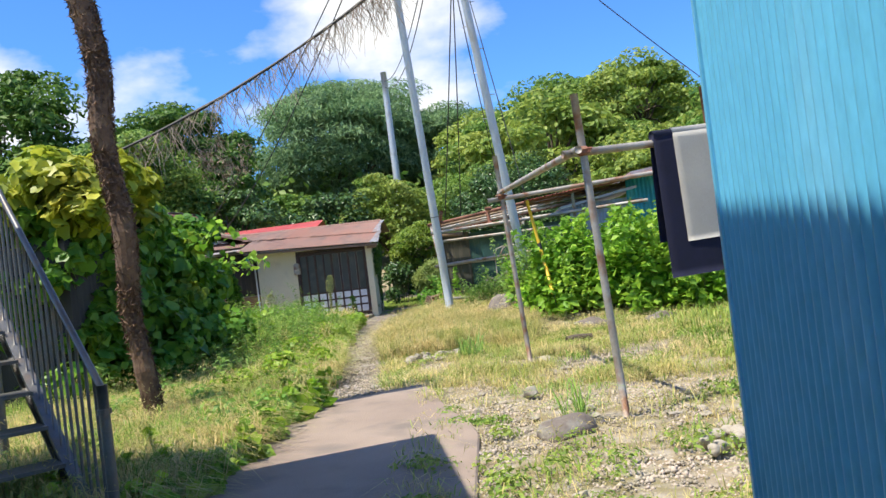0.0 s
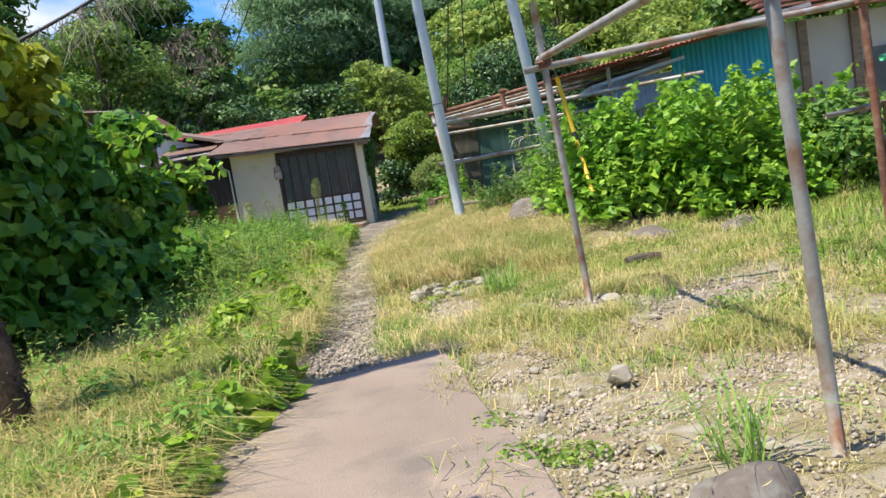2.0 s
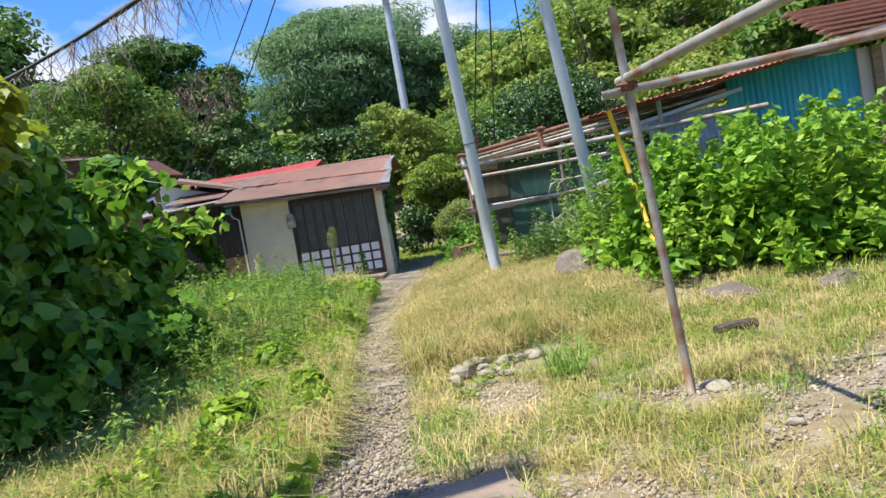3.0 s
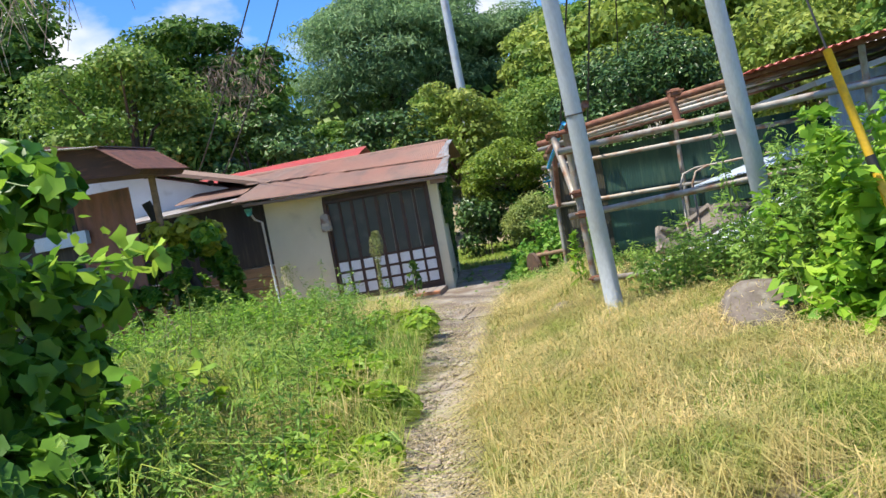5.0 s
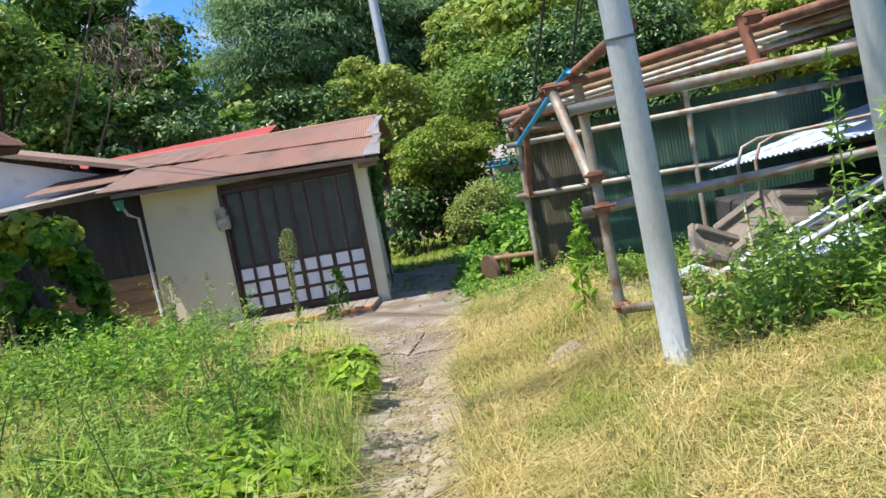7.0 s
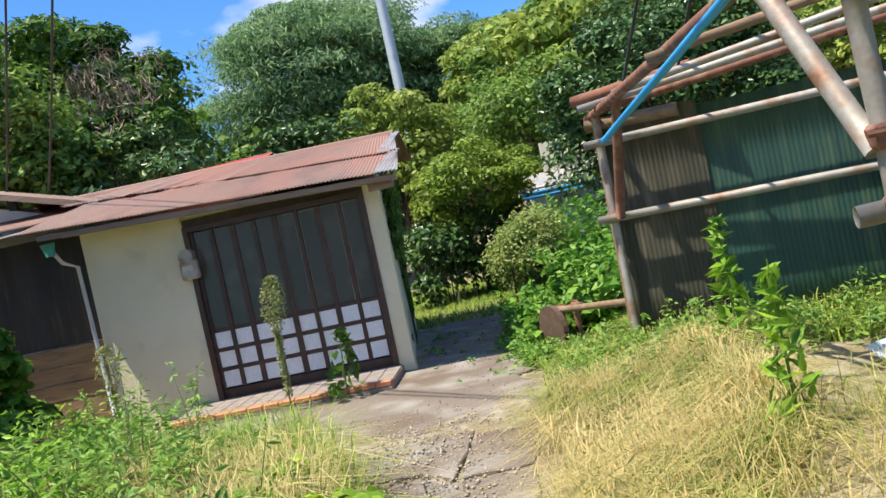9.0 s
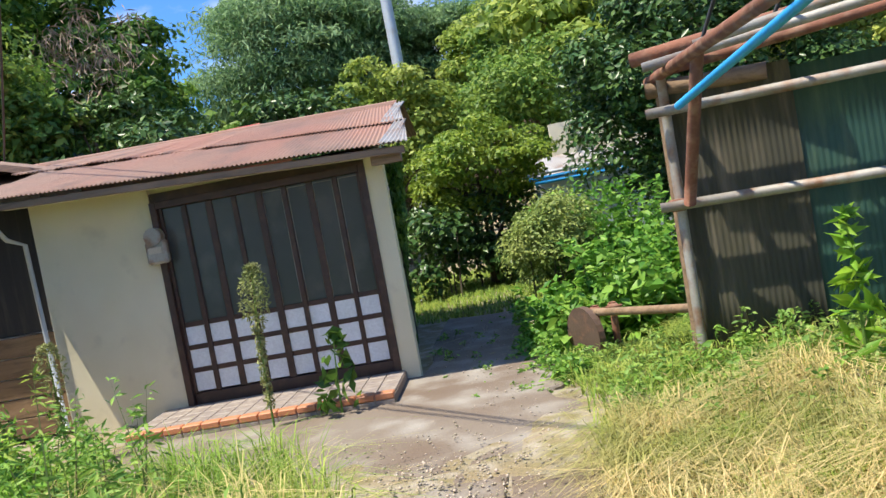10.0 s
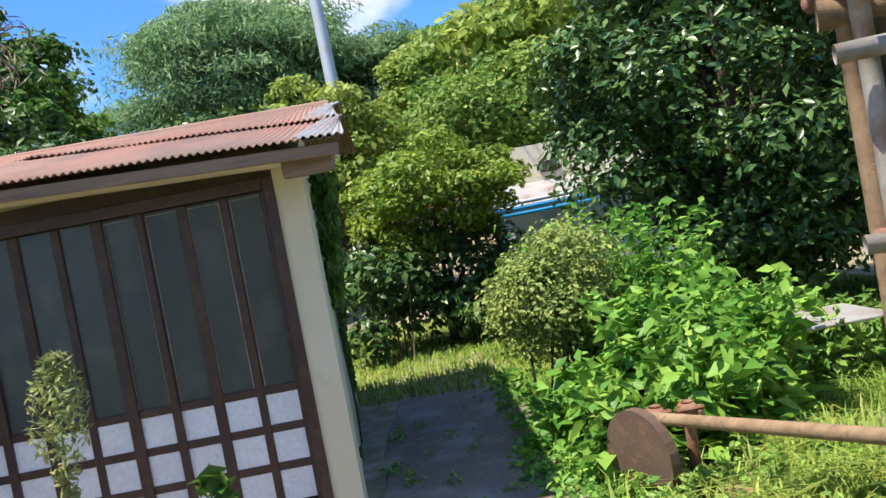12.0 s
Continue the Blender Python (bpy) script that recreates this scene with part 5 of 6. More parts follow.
# ---- grass ----
def blades(name, label, n, area, height, material, lean=0.5, width=0.006, mask=None, clump=0.0):
    x = RNG.uniform(area[0], area[1], n)
    y = RNG.uniform(area[2], area[3], n)
    if clump:
        k = max(4, int((area[1] - area[0]) * (area[3] - area[2]) * clump))
        cx, cy = RNG.uniform(area[0], area[1], k), RNG.uniform(area[2], area[3], k)
        c = RNG.integers(0, k, n)
        s = RNG.random(n) < 0.75
        x = np.where(s, cx[c] + RNG.normal(0, 0.09, n), x)
        y = np.where(s, cy[c] + RNG.normal(0, 0.09, n), y)
    if mask is not None:
        keep = mask(x, y)
        x, y = x[keep], y[keep]
    n = len(x)
    z = ground_z(x, y)
    h = height * RNG.uniform(0.45, 1.25, n)
    a = RNG.uniform(0, 6.283, n)
    d = np.stack([np.cos(a), np.sin(a), np.zeros(n)], 1)
    s = np.stack([-np.sin(a), np.cos(a), np.zeros(n)], 1)
    b = np.stack([x, y, z - 0.01], 1)
    ln = lean * RNG.uniform(0.3, 1.3, n)
    w = width * RNG.uniform(0.6, 1.5, n)
    m = b + d * (h * ln * 0.25)[:, None] + np.array([0, 0, 1.0]) * (h * 0.6)[:, None]
    t = b + d * (h * ln)[:, None] + np.array([0, 0, 1.0]) * np.maximum(0.12 * h, h * (1 - 0.42 * ln))[:, None]
    v = np.stack([b - s * w[:, None], b + s * w[:, None], m + s * (w * 0.8)[:, None], m - s * (w * 0.8)[:, None], t], 1).reshape(-1, 3)
    f = (np.arange(n)[:, None, None] * 5 + np.array([(0, 1, 2), (0, 2, 3), (3, 2, 4)])[None]).reshape(-1, 3)
    return tagged(tri_mesh(name, v, f, material), label, "grass", kind="stuff")


def nz(x, y, s, o=0.0):
    return np.sin(x * s + o) * np.cos(y * s * 0.83 + o * 2) + 0.6 * np.sin(x * s * 2.3 - y * s * 1.9 + o)


def off_path(x, y):
    w = np.interp(y, [-24, -13.3, -12.9, -4, -3, -2], [0.8, 0.55, 0.24, 0.36, 0.65, 0.95])
    c = np.where(y < -13.1, 2.2 + np.clip((-15.6 - y) * 0.05, -0.1, 0.25), path_x(y))
    return np.abs(x - c) > w * RNG.uniform(0.85, 1.15, len(x))


right_m = lambda x, y: off_path(x, y) & (x > path_x(np.maximum(y, -12.9))) & (nz(x, y, 1.6, 0.5) > -0.55 + 0.35 * RNG.normal(size=len(x))) & ~((x > 2.3) & (y > -4.4) & (x < 6)) & ~((x < 1.5) & (y > -2.6)) & ((x - 2.05) ** 2 + (y + 5.55) ** 2 > 0.1 * RNG.uniform(0.5, 1.0, len(x)))
left_m = lambda x, y: off_path(x, y) & (x < np.where(y < -13, 1.75, path_x(y)))
bare = lambda x, y: right_m(x, y) & ((x - 4.0) ** 2 / 9 + (y + 15.6) ** 2 / 6 > RNG.uniform(0.0, 0.7, len(x))) & (in_patch(x, y) < RNG.uniform(-0.1, 0.6, len(x)))
blades("dry_grass", "short dry yellow-green grass over the yard", 120000, (1.6, 9.0, -20, -5), 0.17, L_DRY, 1.7, 0.0026, bare, 9)
blades("straw_litter", "dry straw lying on the ground", 40000, (1.9, 8.0, -19, -5.5), 0.06, L_DRY, 2.4, 0.0018, right_m)
blades("green_grass", "fresh green grass tufts over the yard", 85000, (1.6, 9.5, -20, -5), 0.14, L_GRASS, 1.6, 0.0034, bare, 7)
blades("tall_dry_grass", "tall pale dry grass beside the path", 100000, (1.3, 3.8, -10.4, -2.6), 0.34, L_DRY, 1.6, 0.0024, right_m, 16)
blades("tall_dry_grass", "dry grass edging the bank beside the path", 9000, (-0.3, 1.4, -10.2, -5.0), 0.32, L_DRY, 1.2, 0.0018, lambda x, y: left_m(x, y) & (x > path_x(y) - 1.1), 16)
blades("green_grass", "green grass mixed into the dry growth", 26000, (1.4, 3.8, -10.2, -2.8), 0.3, L_GRASS, 1.1, 0.0022, right_m, 7)
blades("tall_dry_grass", "tall pale dry grass beside the drive", 70000, (-1.0, 1.9, -20, -9.5), 0.42, L_DRY, 1.4, 0.0026, left_m, 18)
blades("green_grass", "tall green grass on the bank beside the path", 60000, (-3.4, 1.6, -17, -2.2), 0.45, L_GRASS, 1.3, 0.0036, left_m, 14)
blades("green_grass", "grass around the rear path and shed", 34000, (1.2, 6.0, -3.0, 4.5), 0.22, L_GRASS, 1.2, 0.005, lambda x, y: (x > 1.25) | (y > 2.9), 3)
blades("green_grass", "sunlit lawn behind the house", 34000, (-2.5, 5.5, 3.3, 9.5), 0.13, L_GRASS, 1.0, 0.007)
blades("green_grass", "rough grass beyond the yard", 26000, (5.5, 14, -20, -6), 0.22, L_GRASS, 0.8, 0.008)
blades("green_grass", "rough grass outside the yard", 40000, (-14, -0.9, -24, 9), 0.35, L_GRASS, 0.9, 0.012, lambda x, y: ~((x > -4.7) & (y > -13.2) & (y < -9)) & ~((x > -8.5) & (y > -2.4)))
blades("dry_grass", "rough dry grass further out", 26000, (4.5, 16, -24, 12), 0.25, L_DRY, 0.9, 0.012, lambda x, y: (x > 9) | (y < -19.5))
blades("reed_grass", "tuft of long green reed blades", 45, (3.86, 4.02, -15.4, -15.25), 0.42, L_WEED, 1.3, 0.005)
blades("reed_grass", "tuft of long green reed blades", 120, (2.9, 3.15, -11.6, -11.3), 0.4, L_WEED, 0.8, 0.006)


# ---- weeds and bushes ----
def seed_heads(name, label, n, area, height, mask):
    x, y = RNG.uniform(area[0], area[1], n), RNG.uniform(area[2], area[3], n)
    k = mask(x, y)
    x, y = x[k], y[k]
    m = len(x)
    p = np.stack([x, y, ground_z(x, y) + height * RNG.uniform(0.55, 1.15, m)], 1)
    al = np.stack([RNG.normal(0, 0.6, m), RNG.normal(0, 0.6, m), np.full(m, 0.6)], 1)
    return tagged(leaf_mesh(name, p, RNG.uniform(0.02, 0.05, m), L_DRY, shape="oval", up=0.0, aspect=0.09, along=al), label, "grass", kind="stuff")


seed_heads("grass_seed_heads", "pale feathery seed heads above the dry grass", 9000, (1.3, 3.8, -10.4, -2.8), 0.36, right_m)
seed_heads("grass_seed_heads", "pale feathery seed heads by the drive", 7000, (-0.9, 1.8, -19, -9.5), 0.45, left_m)
seed_heads("grass_seed_heads", "pale seed heads over the yard", 9000, (1.8, 8.5, -19, -5.5), 0.2, right_m)


def plants(name, label, category, n, spots, height, per, leaf, material, spread=0.12, aspect=0.45, shape="oval", kind="stuff", droop=0.35):
    """Upright stems that carry leaves all the way up, each leaf reaching outwards."""
    th = thing(name, label, category, kind=kind)
    xy = np.asarray(spots)
    n = len(xy)
    z0 = ground_z(xy[:, 0], xy[:, 1])
    h = height * RNG.uniform(0.5, 1.2, n)
    lean = RNG.normal(0, 0.22, (n, 2)) * h[:, None]
    i = np.repeat(np.arange(n), per)
    f = RNG.uniform(0.12, 1.0, n * per)
    a = RNG.uniform(0, 6.283, n * per)
    rad = spread * (1.25 - f) * RNG.uniform(0.25, 1.1, n * per)
    base = xy[i] + lean[i] * (f ** 1.6)[:, None]
    p = np.stack([base[:, 0] + np.cos(a) * rad, base[:, 1] + np.sin(a) * rad, z0[i] + h[i] * f], 1)
    al = np.stack([np.cos(a), np.sin(a), 0.25 - droop * RNG.uniform(0, 2.2, n * per)], 1)
    leaf_mesh("leaves", p, leaf * (1.25 - 0.6 * f) * RNG.uniform(0.6, 1.3, n * per), material, th, "", shape, 1.1, 0, aspect=aspect, along=al * 1.2)["kind"] = "stuff"
    b = np.stack([xy[:, 0], xy[:, 1], z0 - 0.02], 1)
    t = np.stack([xy[:, 0] + lean[:, 0], xy[:, 1] + lean[:, 1], z0 + h], 1)
    m = (b + t) / 2 - np.stack([lean[:, 0], lean[:, 1], np.zeros(n)], 1) * 0.15
    w = np.array([0.005, 0.003, 0])
    v = np.stack([b - w, b + w, m + w * 0.7, m - w * 0.7, t], 1).reshape(-1, 3)
    fc = (np.arange(n)[:, None, None] * 5 + np.array([(0, 1, 2), (0, 2, 3), (3, 2, 4)])[None]).reshape(-1, 3)
    tri_mesh("stalks", v, fc, L_STEM, th, "thin green stalks")["kind"] = "stuff"
    return th


L_STEM = mat("weed_stem", (0.16, 0.24, 0.06), (0.22, 0.2, 0.08), 0.7, 3, 20, 0, island=0.3)


def scatter(n, area, mask=None):
    x, y = RNG.uniform(area[0], area[1], n), RNG.uniform(area[2], area[3], n)
    if mask is not None:
        k = mask(x, y)
        x, y = x[k], y[k]
    return np.stack([x, y], 1)


def disc(n, cx, cy, rx, ry):
    a, r = RNG.uniform(0, 6.283, n), np.sqrt(RNG.random(n))
    return np.stack([cx + np.cos(a) * r * rx, cy + np.sin(a) * r * ry], 1)


def leafy(name, label, category, pts_n, clumps, radii, leaf, material, shape="oval", stems=0, up=0.5, kind="", flat=0.85, droop=0.3, aspect=0.55, fill=0.35):
    th = thing(name, label, category, kind=kind)
    p, d = clump_points(pts_n, clumps, radii, fill, flat)
    p[:, 2] = np.maximum(p[:, 2], ground_z(p[:, 0], p[:, 1]) + 0.02)
    leaf_mesh("leaves", p, leaf * RNG.uniform(0.55, 1.35, pts_n), material, th, "", shape, up, droop, normals=d * 0.7, aspect=aspect)
    if stems:
        bm = bmesh.new()
        for c in clumps[:stems]:
            x, y = c[0] + random.uniform(-0.15, 0.15), c[1] + random.uniform(-0.15, 0.15)
            z = float(ground_z(x, y))
            tube(bm, [(x, y, z - 0.03), ((x + c[0]) / 2, (y + c[1]) / 2 + 0.03, (z + c[2]) / 2), tuple(c)], 0.014, 0.006, 5)
        part("stems", bm, M_BARK, th, "thin stems")["kind"] = "stuff"
    return th


def field(n, area, h, r, mask=None, lift=0.0):
    x, y = RNG.uniform(area[0], area[1], n), RNG.uniform(area[2], area[3], n)
    if mask is not None:
        k = mask(x, y)
        x, y = x[k], y[k]
    z = ground_z(x, y) + lift + h * RNG.uniform(0.25, 1.0, len(x))
    return np.stack([x, y, z], 1), r * RNG.uniform(0.6, 1.3, len(x))


def box_clumps(n, x0, x1, y0, y1, z0, z1, r):
    return np.stack([RNG.uniform(x0, x1, n), RNG.uniform(y0, y1, n), RNG.uniform(z0, z1, n)], 1), r * RNG.uniform(0.7, 1.25, n)


c, r = field(420, (2.2, 8.5, -19, -6.5), 0.05, 0.16, lambda x, y: (nz(x, y, 0.9, 1.7) > -0.1) & off_path(x, y))
leafy("ground_weeds", "low leafy green weeds scattered through the yard grass", "weed", 20000, c, r, 0.035, L_GRASS, "oval", kind="stuff", flat=0.4)
c, r = field(120, (-0.8, 1.6, -19, -9.5), 0.25, 0.2, lambda x, y: left_m(x, y) & (nz(x, y, 1.2, 0.3) > 0))
leafy("ground_weeds", "leafy weeds among the tall grass by the drive", "weed", 7000, c, r, 0.055, L_WEED, "oval", kind="stuff")

# big bright bush by the frame
plants("broadleaf_bush", "tall bright green broad-leaved weed bush", "bush", 0, disc(150, 5.7, -7.5, 1.75, 0.95), 1.38, 105, 0.17, L_BRIGHT, 0.24, 0.68, droop=0.5)
plants("broadleaf_bush", "lower skirt of the broad-leaved weed bush", "bush", 0, disc(90, 5.6, -7.9, 1.9, 0.95), 0.9, 60, 0.13, L_BRIGHT, 0.2, 0.65, droop=0.5)
plants("feathery_weed", "light green feathery weed around the steel pole", "bush", 0, disc(90, 4.15, -7.0, 0.6, 0.6), 1.25, 110, 0.1, L_WEED, 0.18, 0.3)
plants("feathery_weed", "light green weed beside the pole foot", "weed", 0, disc(50, 3.5, -6.25, 0.75, 0.35), 0.7, 60, 0.085, L_WEED, 0.14, 0.35)
c, r = crown_clumps((7.9, -8.0, 0.7), (0.9, 0.9, 0.6), 24, 0.35, 0.4)
leafy("broadleaf_bush", "low green bush before the tiled house", "bush", 5000, c, r, 0.12, L_MID, "oval", 10)

# vine mound
c, r = box_clumps(80, -4.2, -0.6, -12.1, -8.9, 0.3, 1.95, 0.5)
k = c[:, 0] < -0.62 - np.clip((c[:, 1] + 11.6) * 0.32, 0, 2)
c, r = c[k], r[k]
leafy("vine_mound", "dense mound of kudzu vine over a hidden wall", "vine", 17000, c, r, 0.14, L_VINE, "lobed", 0, 0.3, fill=0.5)
# top leaves take the lighter leaf copy, so the crown looks sunlit
c, r = box_clumps(80, -4.8, -0.65, -12.9, -9.0, 2.05, 2.7, 0.38)
k = c[:, 0] < -0.6 - np.clip((c[:, 1] + 11.6) * 0.32, 0, 2)
c, r = c[k], r[k]
leafy("vine_canopy", "kudzu leaves crowning the mound, coloured yellow-green as if sunlit", "vine", 14000, c, r, 0.13, L_VINE_YELLOW_LIT, "lobed", 12, 0.5)
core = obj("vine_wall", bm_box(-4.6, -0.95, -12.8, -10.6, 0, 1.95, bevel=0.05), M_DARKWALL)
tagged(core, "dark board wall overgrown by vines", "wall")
c, r = box_clumps(36, -6.5, -0.6, -15.8, -13.2, 0.2, 1.3, 0.4)
leafy("vine_mound", "shaded vine growth by the dark entrance wall", "vine", 5000, c[c[:, 0] < -1.4], r[c[:, 0] < -1.4], 0.13, L_VINE, "lobed")
c, r = box_clumps(60, -2.4, -0.3, -12.0, -9.7, 0.15, 1.2, 0.36)
k = c[:, 0] < -0.3 - np.clip((c[:, 2] - 0.6) * 0.7, 0, 2)
leafy("vine_skirt", "dark vine leaves spreading at the mound's foot", "vine", 9000, c[k], r[k], 0.13, L_VINE, "lobed", 6, 0.3, fill=0.5)
c, r = box_clumps(70, -1.7, -0.8, -12.8, -9.7, 0.25, 2.2, 0.34)
leafy("vine_mound", "dense kudzu leaves covering the mound's flank", "vine", 15000, c, r, 0.14, L_VINE, "lobed", 8, 0.3, fill=0.5)
c, r = box_clumps(64, -3.8, -0.95, -12.8, -9.8, 2.1, 2.55, 0.36)
leafy("vine_canopy", "kudzu leaves spilling over the mound's top, coloured as if sunlit", "vine", 12000, c, r, 0.13, L_VINE_YELLOW_LIT, "lobed", 8, 0.5)
# dangling sprays by the path
for (x, y, z), k in (((-0.5, -10.0, 2.0), 60), ((-0.3, -9.4, 1.7), 60), ((-0.55, -9.0, 0.9), 50)):
    bm = bmesh.new()
    pts = [Vector((x - 0.5, y, z - 0.1))]
    for i in range(6):
        pts.append(pts[-1] + Vector((0.14, random.uniform(-0.08, 0.12), random.uniform(-0.1, 0.14))))
    tube(bm, pts, 0.008, 0.003, 5)
    sp = thing("vine_spray", "loose kudzu spray with big lit leaves", "vine")
    part("stem", bm, L_VINE, sp)
    q = np.array([pts[i % 7] for i in range(k)]) + RNG.normal(0, 0.09, (k, 3))
    leaf_mesh("leaves", q, RNG.uniform(0.06, 0.13, k), L_BRIGHT, sp, "", "lobed", 0.4)

L_NETTLE = mat("leaf_nettle", (0.12, 0.31, 0.04), (0.2, 0.38, 0.07), 0.45, 1.2, 9, 0, leaf=0.38, island=0.45)
L_CREEP = mat("leaf_creeper", (0.22, 0.4, 0.03), (0.3, 0.44, 0.05), 0.45, 1.2, 9, 0, leaf=0.4, island=0.35)
plants("drive_edge_weeds", "broad-leaved weeds leaning over the drive edge", "weed", 0, scatter(110, (1.0, 1.72, -19, -13.4)), 0.26, 22, 0.12, L_CREEP, 0.13, 0.8, shape="lobed")
plants("passage_weeds", "small weeds and moss tufts in the side passage", "weed", 0, scatter(70, (0.12, 1.3, -1.2, 3.2)), 0.07, 16, 0.045, L_WEED, 0.06, 0.5)
# low ground creepers along the drive edge
c, r = field(70, (0.35, 1.75, -19, -13), 0.12, 0.14, lambda x, y: (x > 1.1 - 0.2 * nz(x, y, 2.0)) & (x < 1.72))
leafy("ground_creeper", "low broad-leaved creeper along the drive edge", "creeper", 2600, c, r, 0.09, L_BRIGHT, "lobed", kind="stuff")
c, r = field(260, (-0.6, 1.6, -12.5, -4.2), 0.3, 0.16, lambda x, y: (x > path_x(y) - 0.95) & (x < path_x(y) - 0.34))
leafy("ground_creeper", "bright creeper leaves spilling onto the path edge", "creeper", 16000, c, r, 0.08, L_CREEP, "lobed", kind="stuff")
plants("green_weeds", "waist-high feathery green weeds on the bank", "weed", 0, scatter(820, (-3.8, 0.9, -10.5, -2.6), lambda x, y: x < path_x(y) - 0.7 - np.clip((y + 5) * 0.25, 0, 2)), 0.7, 46, 0.075, L_WEED, 0.13, 0.28)
plants("leafy_weeds", "lush leafy weeds among the bank growth", "weed", 0, scatter(340, (-3.8, 0.8, -10.5, -1.6), lambda x, y: (x < path_x(y) - 0.75 - np.clip((y + 5) * 0.35, 0, 2)) & (nz(x, y, 1.3, 0.9) > -0.1)), 0.5, 40, 0.1, L_BRIGHT, 0.13, 0.5)
plants("leafy_weeds", "bright leafy weeds below the house wall", "weed", 0, scatter(330, (-3.2, 0.0, -5.2, -1.4), lambda x, y: x < -0.3 - (y + 4.6) * 0.55), 0.55, 46, 0.09, L_WEED, 0.14, 0.42)
plants("leafy_weeds", "light green leafy weeds crowding before the house", "weed", 0, scatter(300, (-3.4, -0.5, -5.6, -2.3), lambda x, y: x < -0.75 - (y + 4.6) * 0.45), 0.62, 48, 0.09, L_BRIGHT, 0.15, 0.4)
plants("tall_bank_weeds", "taller pale weeds standing out of the bank", "weed", 0, scatter(70, (-3.2, 0.4, -9.0, -2.8), lambda x, y: x < path_x(y) - 0.9 - np.clip((y + 5) * 0.3, 0, 2)), 0.98, 54, 0.07, L_GRASS, 0.12, 0.24)
c, r = box_clumps(44, -4.3, -3.0, -2.6, -0.9, 0.25, 1.75, 0.17)
leafy("grape_vine", "tangled lobed vine bush beside the house", "vine", 4200, c, r, 0.12, L_VINE, "lobed", 4)
c, r = box_clumps(10, -4.0, -3.2, -2.4, -1.2, 1.45, 1.85, 0.2)
leafy("grape_vine", "yellow-green upper vine shoots", "vine", 900, c, r, 0.12, L_VINE_YELLOW_LIT, "lobed", 4)

blades("reed_grass", "long arching grass blades on the shaded bank", 2600, (-2.6, 0.1, -10.2, -6.8), 0.8, L_GRASS, 1.25, 0.006, lambda x, y: x < path_x(y) - 1.2, 3)
plants("kudzu_shoots", "large kudzu leaves sprawling over the bank", "vine", 0, scatter(90, (-2.6, -0.2, -10.6, -8.2), lambda x, y: x < path_x(y) - 1.3), 0.55, 12, 0.17, L_CREEP, 0.22, 0.8, shape="lobed")
twigs = thing("dead_twigs", "grey dead twigs tangled above the bank weeds", "twig")
for i in range(9):
    q = Vector((random.uniform(-3.0, -1.6), random.uniform(-7.6, -5.0), 0.2))
    pts = [q]
    for k in range(4):
        pts.append(pts[-1] + Vector((random.uniform(-0.12, 0.2), random.uniform(-0.1, 0.1), random.uniform(0.08, 0.26))))
    part("twig", tube(bmesh.new(), pts, 0.007, 0.003, 5), L_DEAD, twigs)
plants("passage_weeds", "low weeds creeping over the passage edge", "weed", 0, scatter(120, (0.95, 1.45, -1.0, 3.2)), 0.16, 26, 0.07, L_NETTLE, 0.12, 0.55)

c, r = box_clumps(60, -2.5, -1.05, -9.9, -8.3, 0.2, 2.2, 0.32)
leafy("vine_mound", "kudzu hanging at the mound's inner end", "vine", 8000, c, r, 0.15, L_VINE, "lobed", 5, 0.3, fill=0.5)
blades("tall_dry_grass", "pale dry grass mixed into the bank weeds", 26000, (-2.4, 0.9, -9.6, -3.6), 0.62, L_DRY, 1.2, 0.0022, lambda x, y: (x < path_x(y) - 0.6) & (nz(x, y, 1.5, 2.2) > 0.1), 10)

# weeds near shed and disc
plants("nettle_patch", "rich green nettle-like weeds by the path", "weed", 0, disc(120, 2.0, 0.75, 0.55, 0.85), 0.8, 40, 0.145, L_NETTLE, 0.15, 0.58, droop=0.5)
plants("nettle_patch", "low drooping nettles at the path edge", "weed", 0, disc(60, 1.5, 0.45, 0.3, 0.6), 0.5, 34, 0.15, L_NETTLE, 0.15, 0.58, droop=0.6)
plants("nettle_patch", "tall green weeds beside the round shrub", "weed", 0, disc(110, 2.15, 2.0, 0.42, 0.6), 1.2, 50, 0.12, L_NETTLE, 0.15, 0.5, droop=0.5)
plants("nettle_patch", "green weeds around the low table", "weed", 0, disc(140, 2.9, 1.9, 1.1, 1.3), 0.5, 40, 0.09, L_WEED, 0.13, 0.5)
# clumps added in the darkest leaf colour, in place of shade under the tree
c, r = box_clumps(26, 2.8, 6.2, 3.4, 5.0, 0.2, 1.3, 0.35)
leafy("shade_undergrowth", "undergrowth beneath the glossy tree, coloured dark to stand for shade", "bush", 5000, c, r, 0.12, L_GLOSS, "oval", 8)
c, r = crown_clumps((1.42, 1.5, 0.84), (0.36, 0.36, 0.46), 60, 0.24, 0.4)
leafy("round_shrub", "clipped round olive-green shrub", "shrub", 15000, c, r, 0.04, mat("leaf_olive", (0.22, 0.31, 0.08), (0.3, 0.36, 0.1), 0.5, 2, 9, 0, leaf=0.3, island=0.3), "oval", 10)
plants("shed_weeds", "mixed weeds along the foot of the shed wall", "weed", 0, scatter(220, (1.5, 4.6, -3.3, -1.4)), 0.26, 34, 0.06, L_WEED, 0.12, 0.45)
plants("shed_weeds", "feathery weeds along the open shed front", "weed", 0, scatter(110, (2.6, 5.2, -6.2, -5.2)), 0.55, 50, 0.085, L_WEED, 0.13, 0.3)
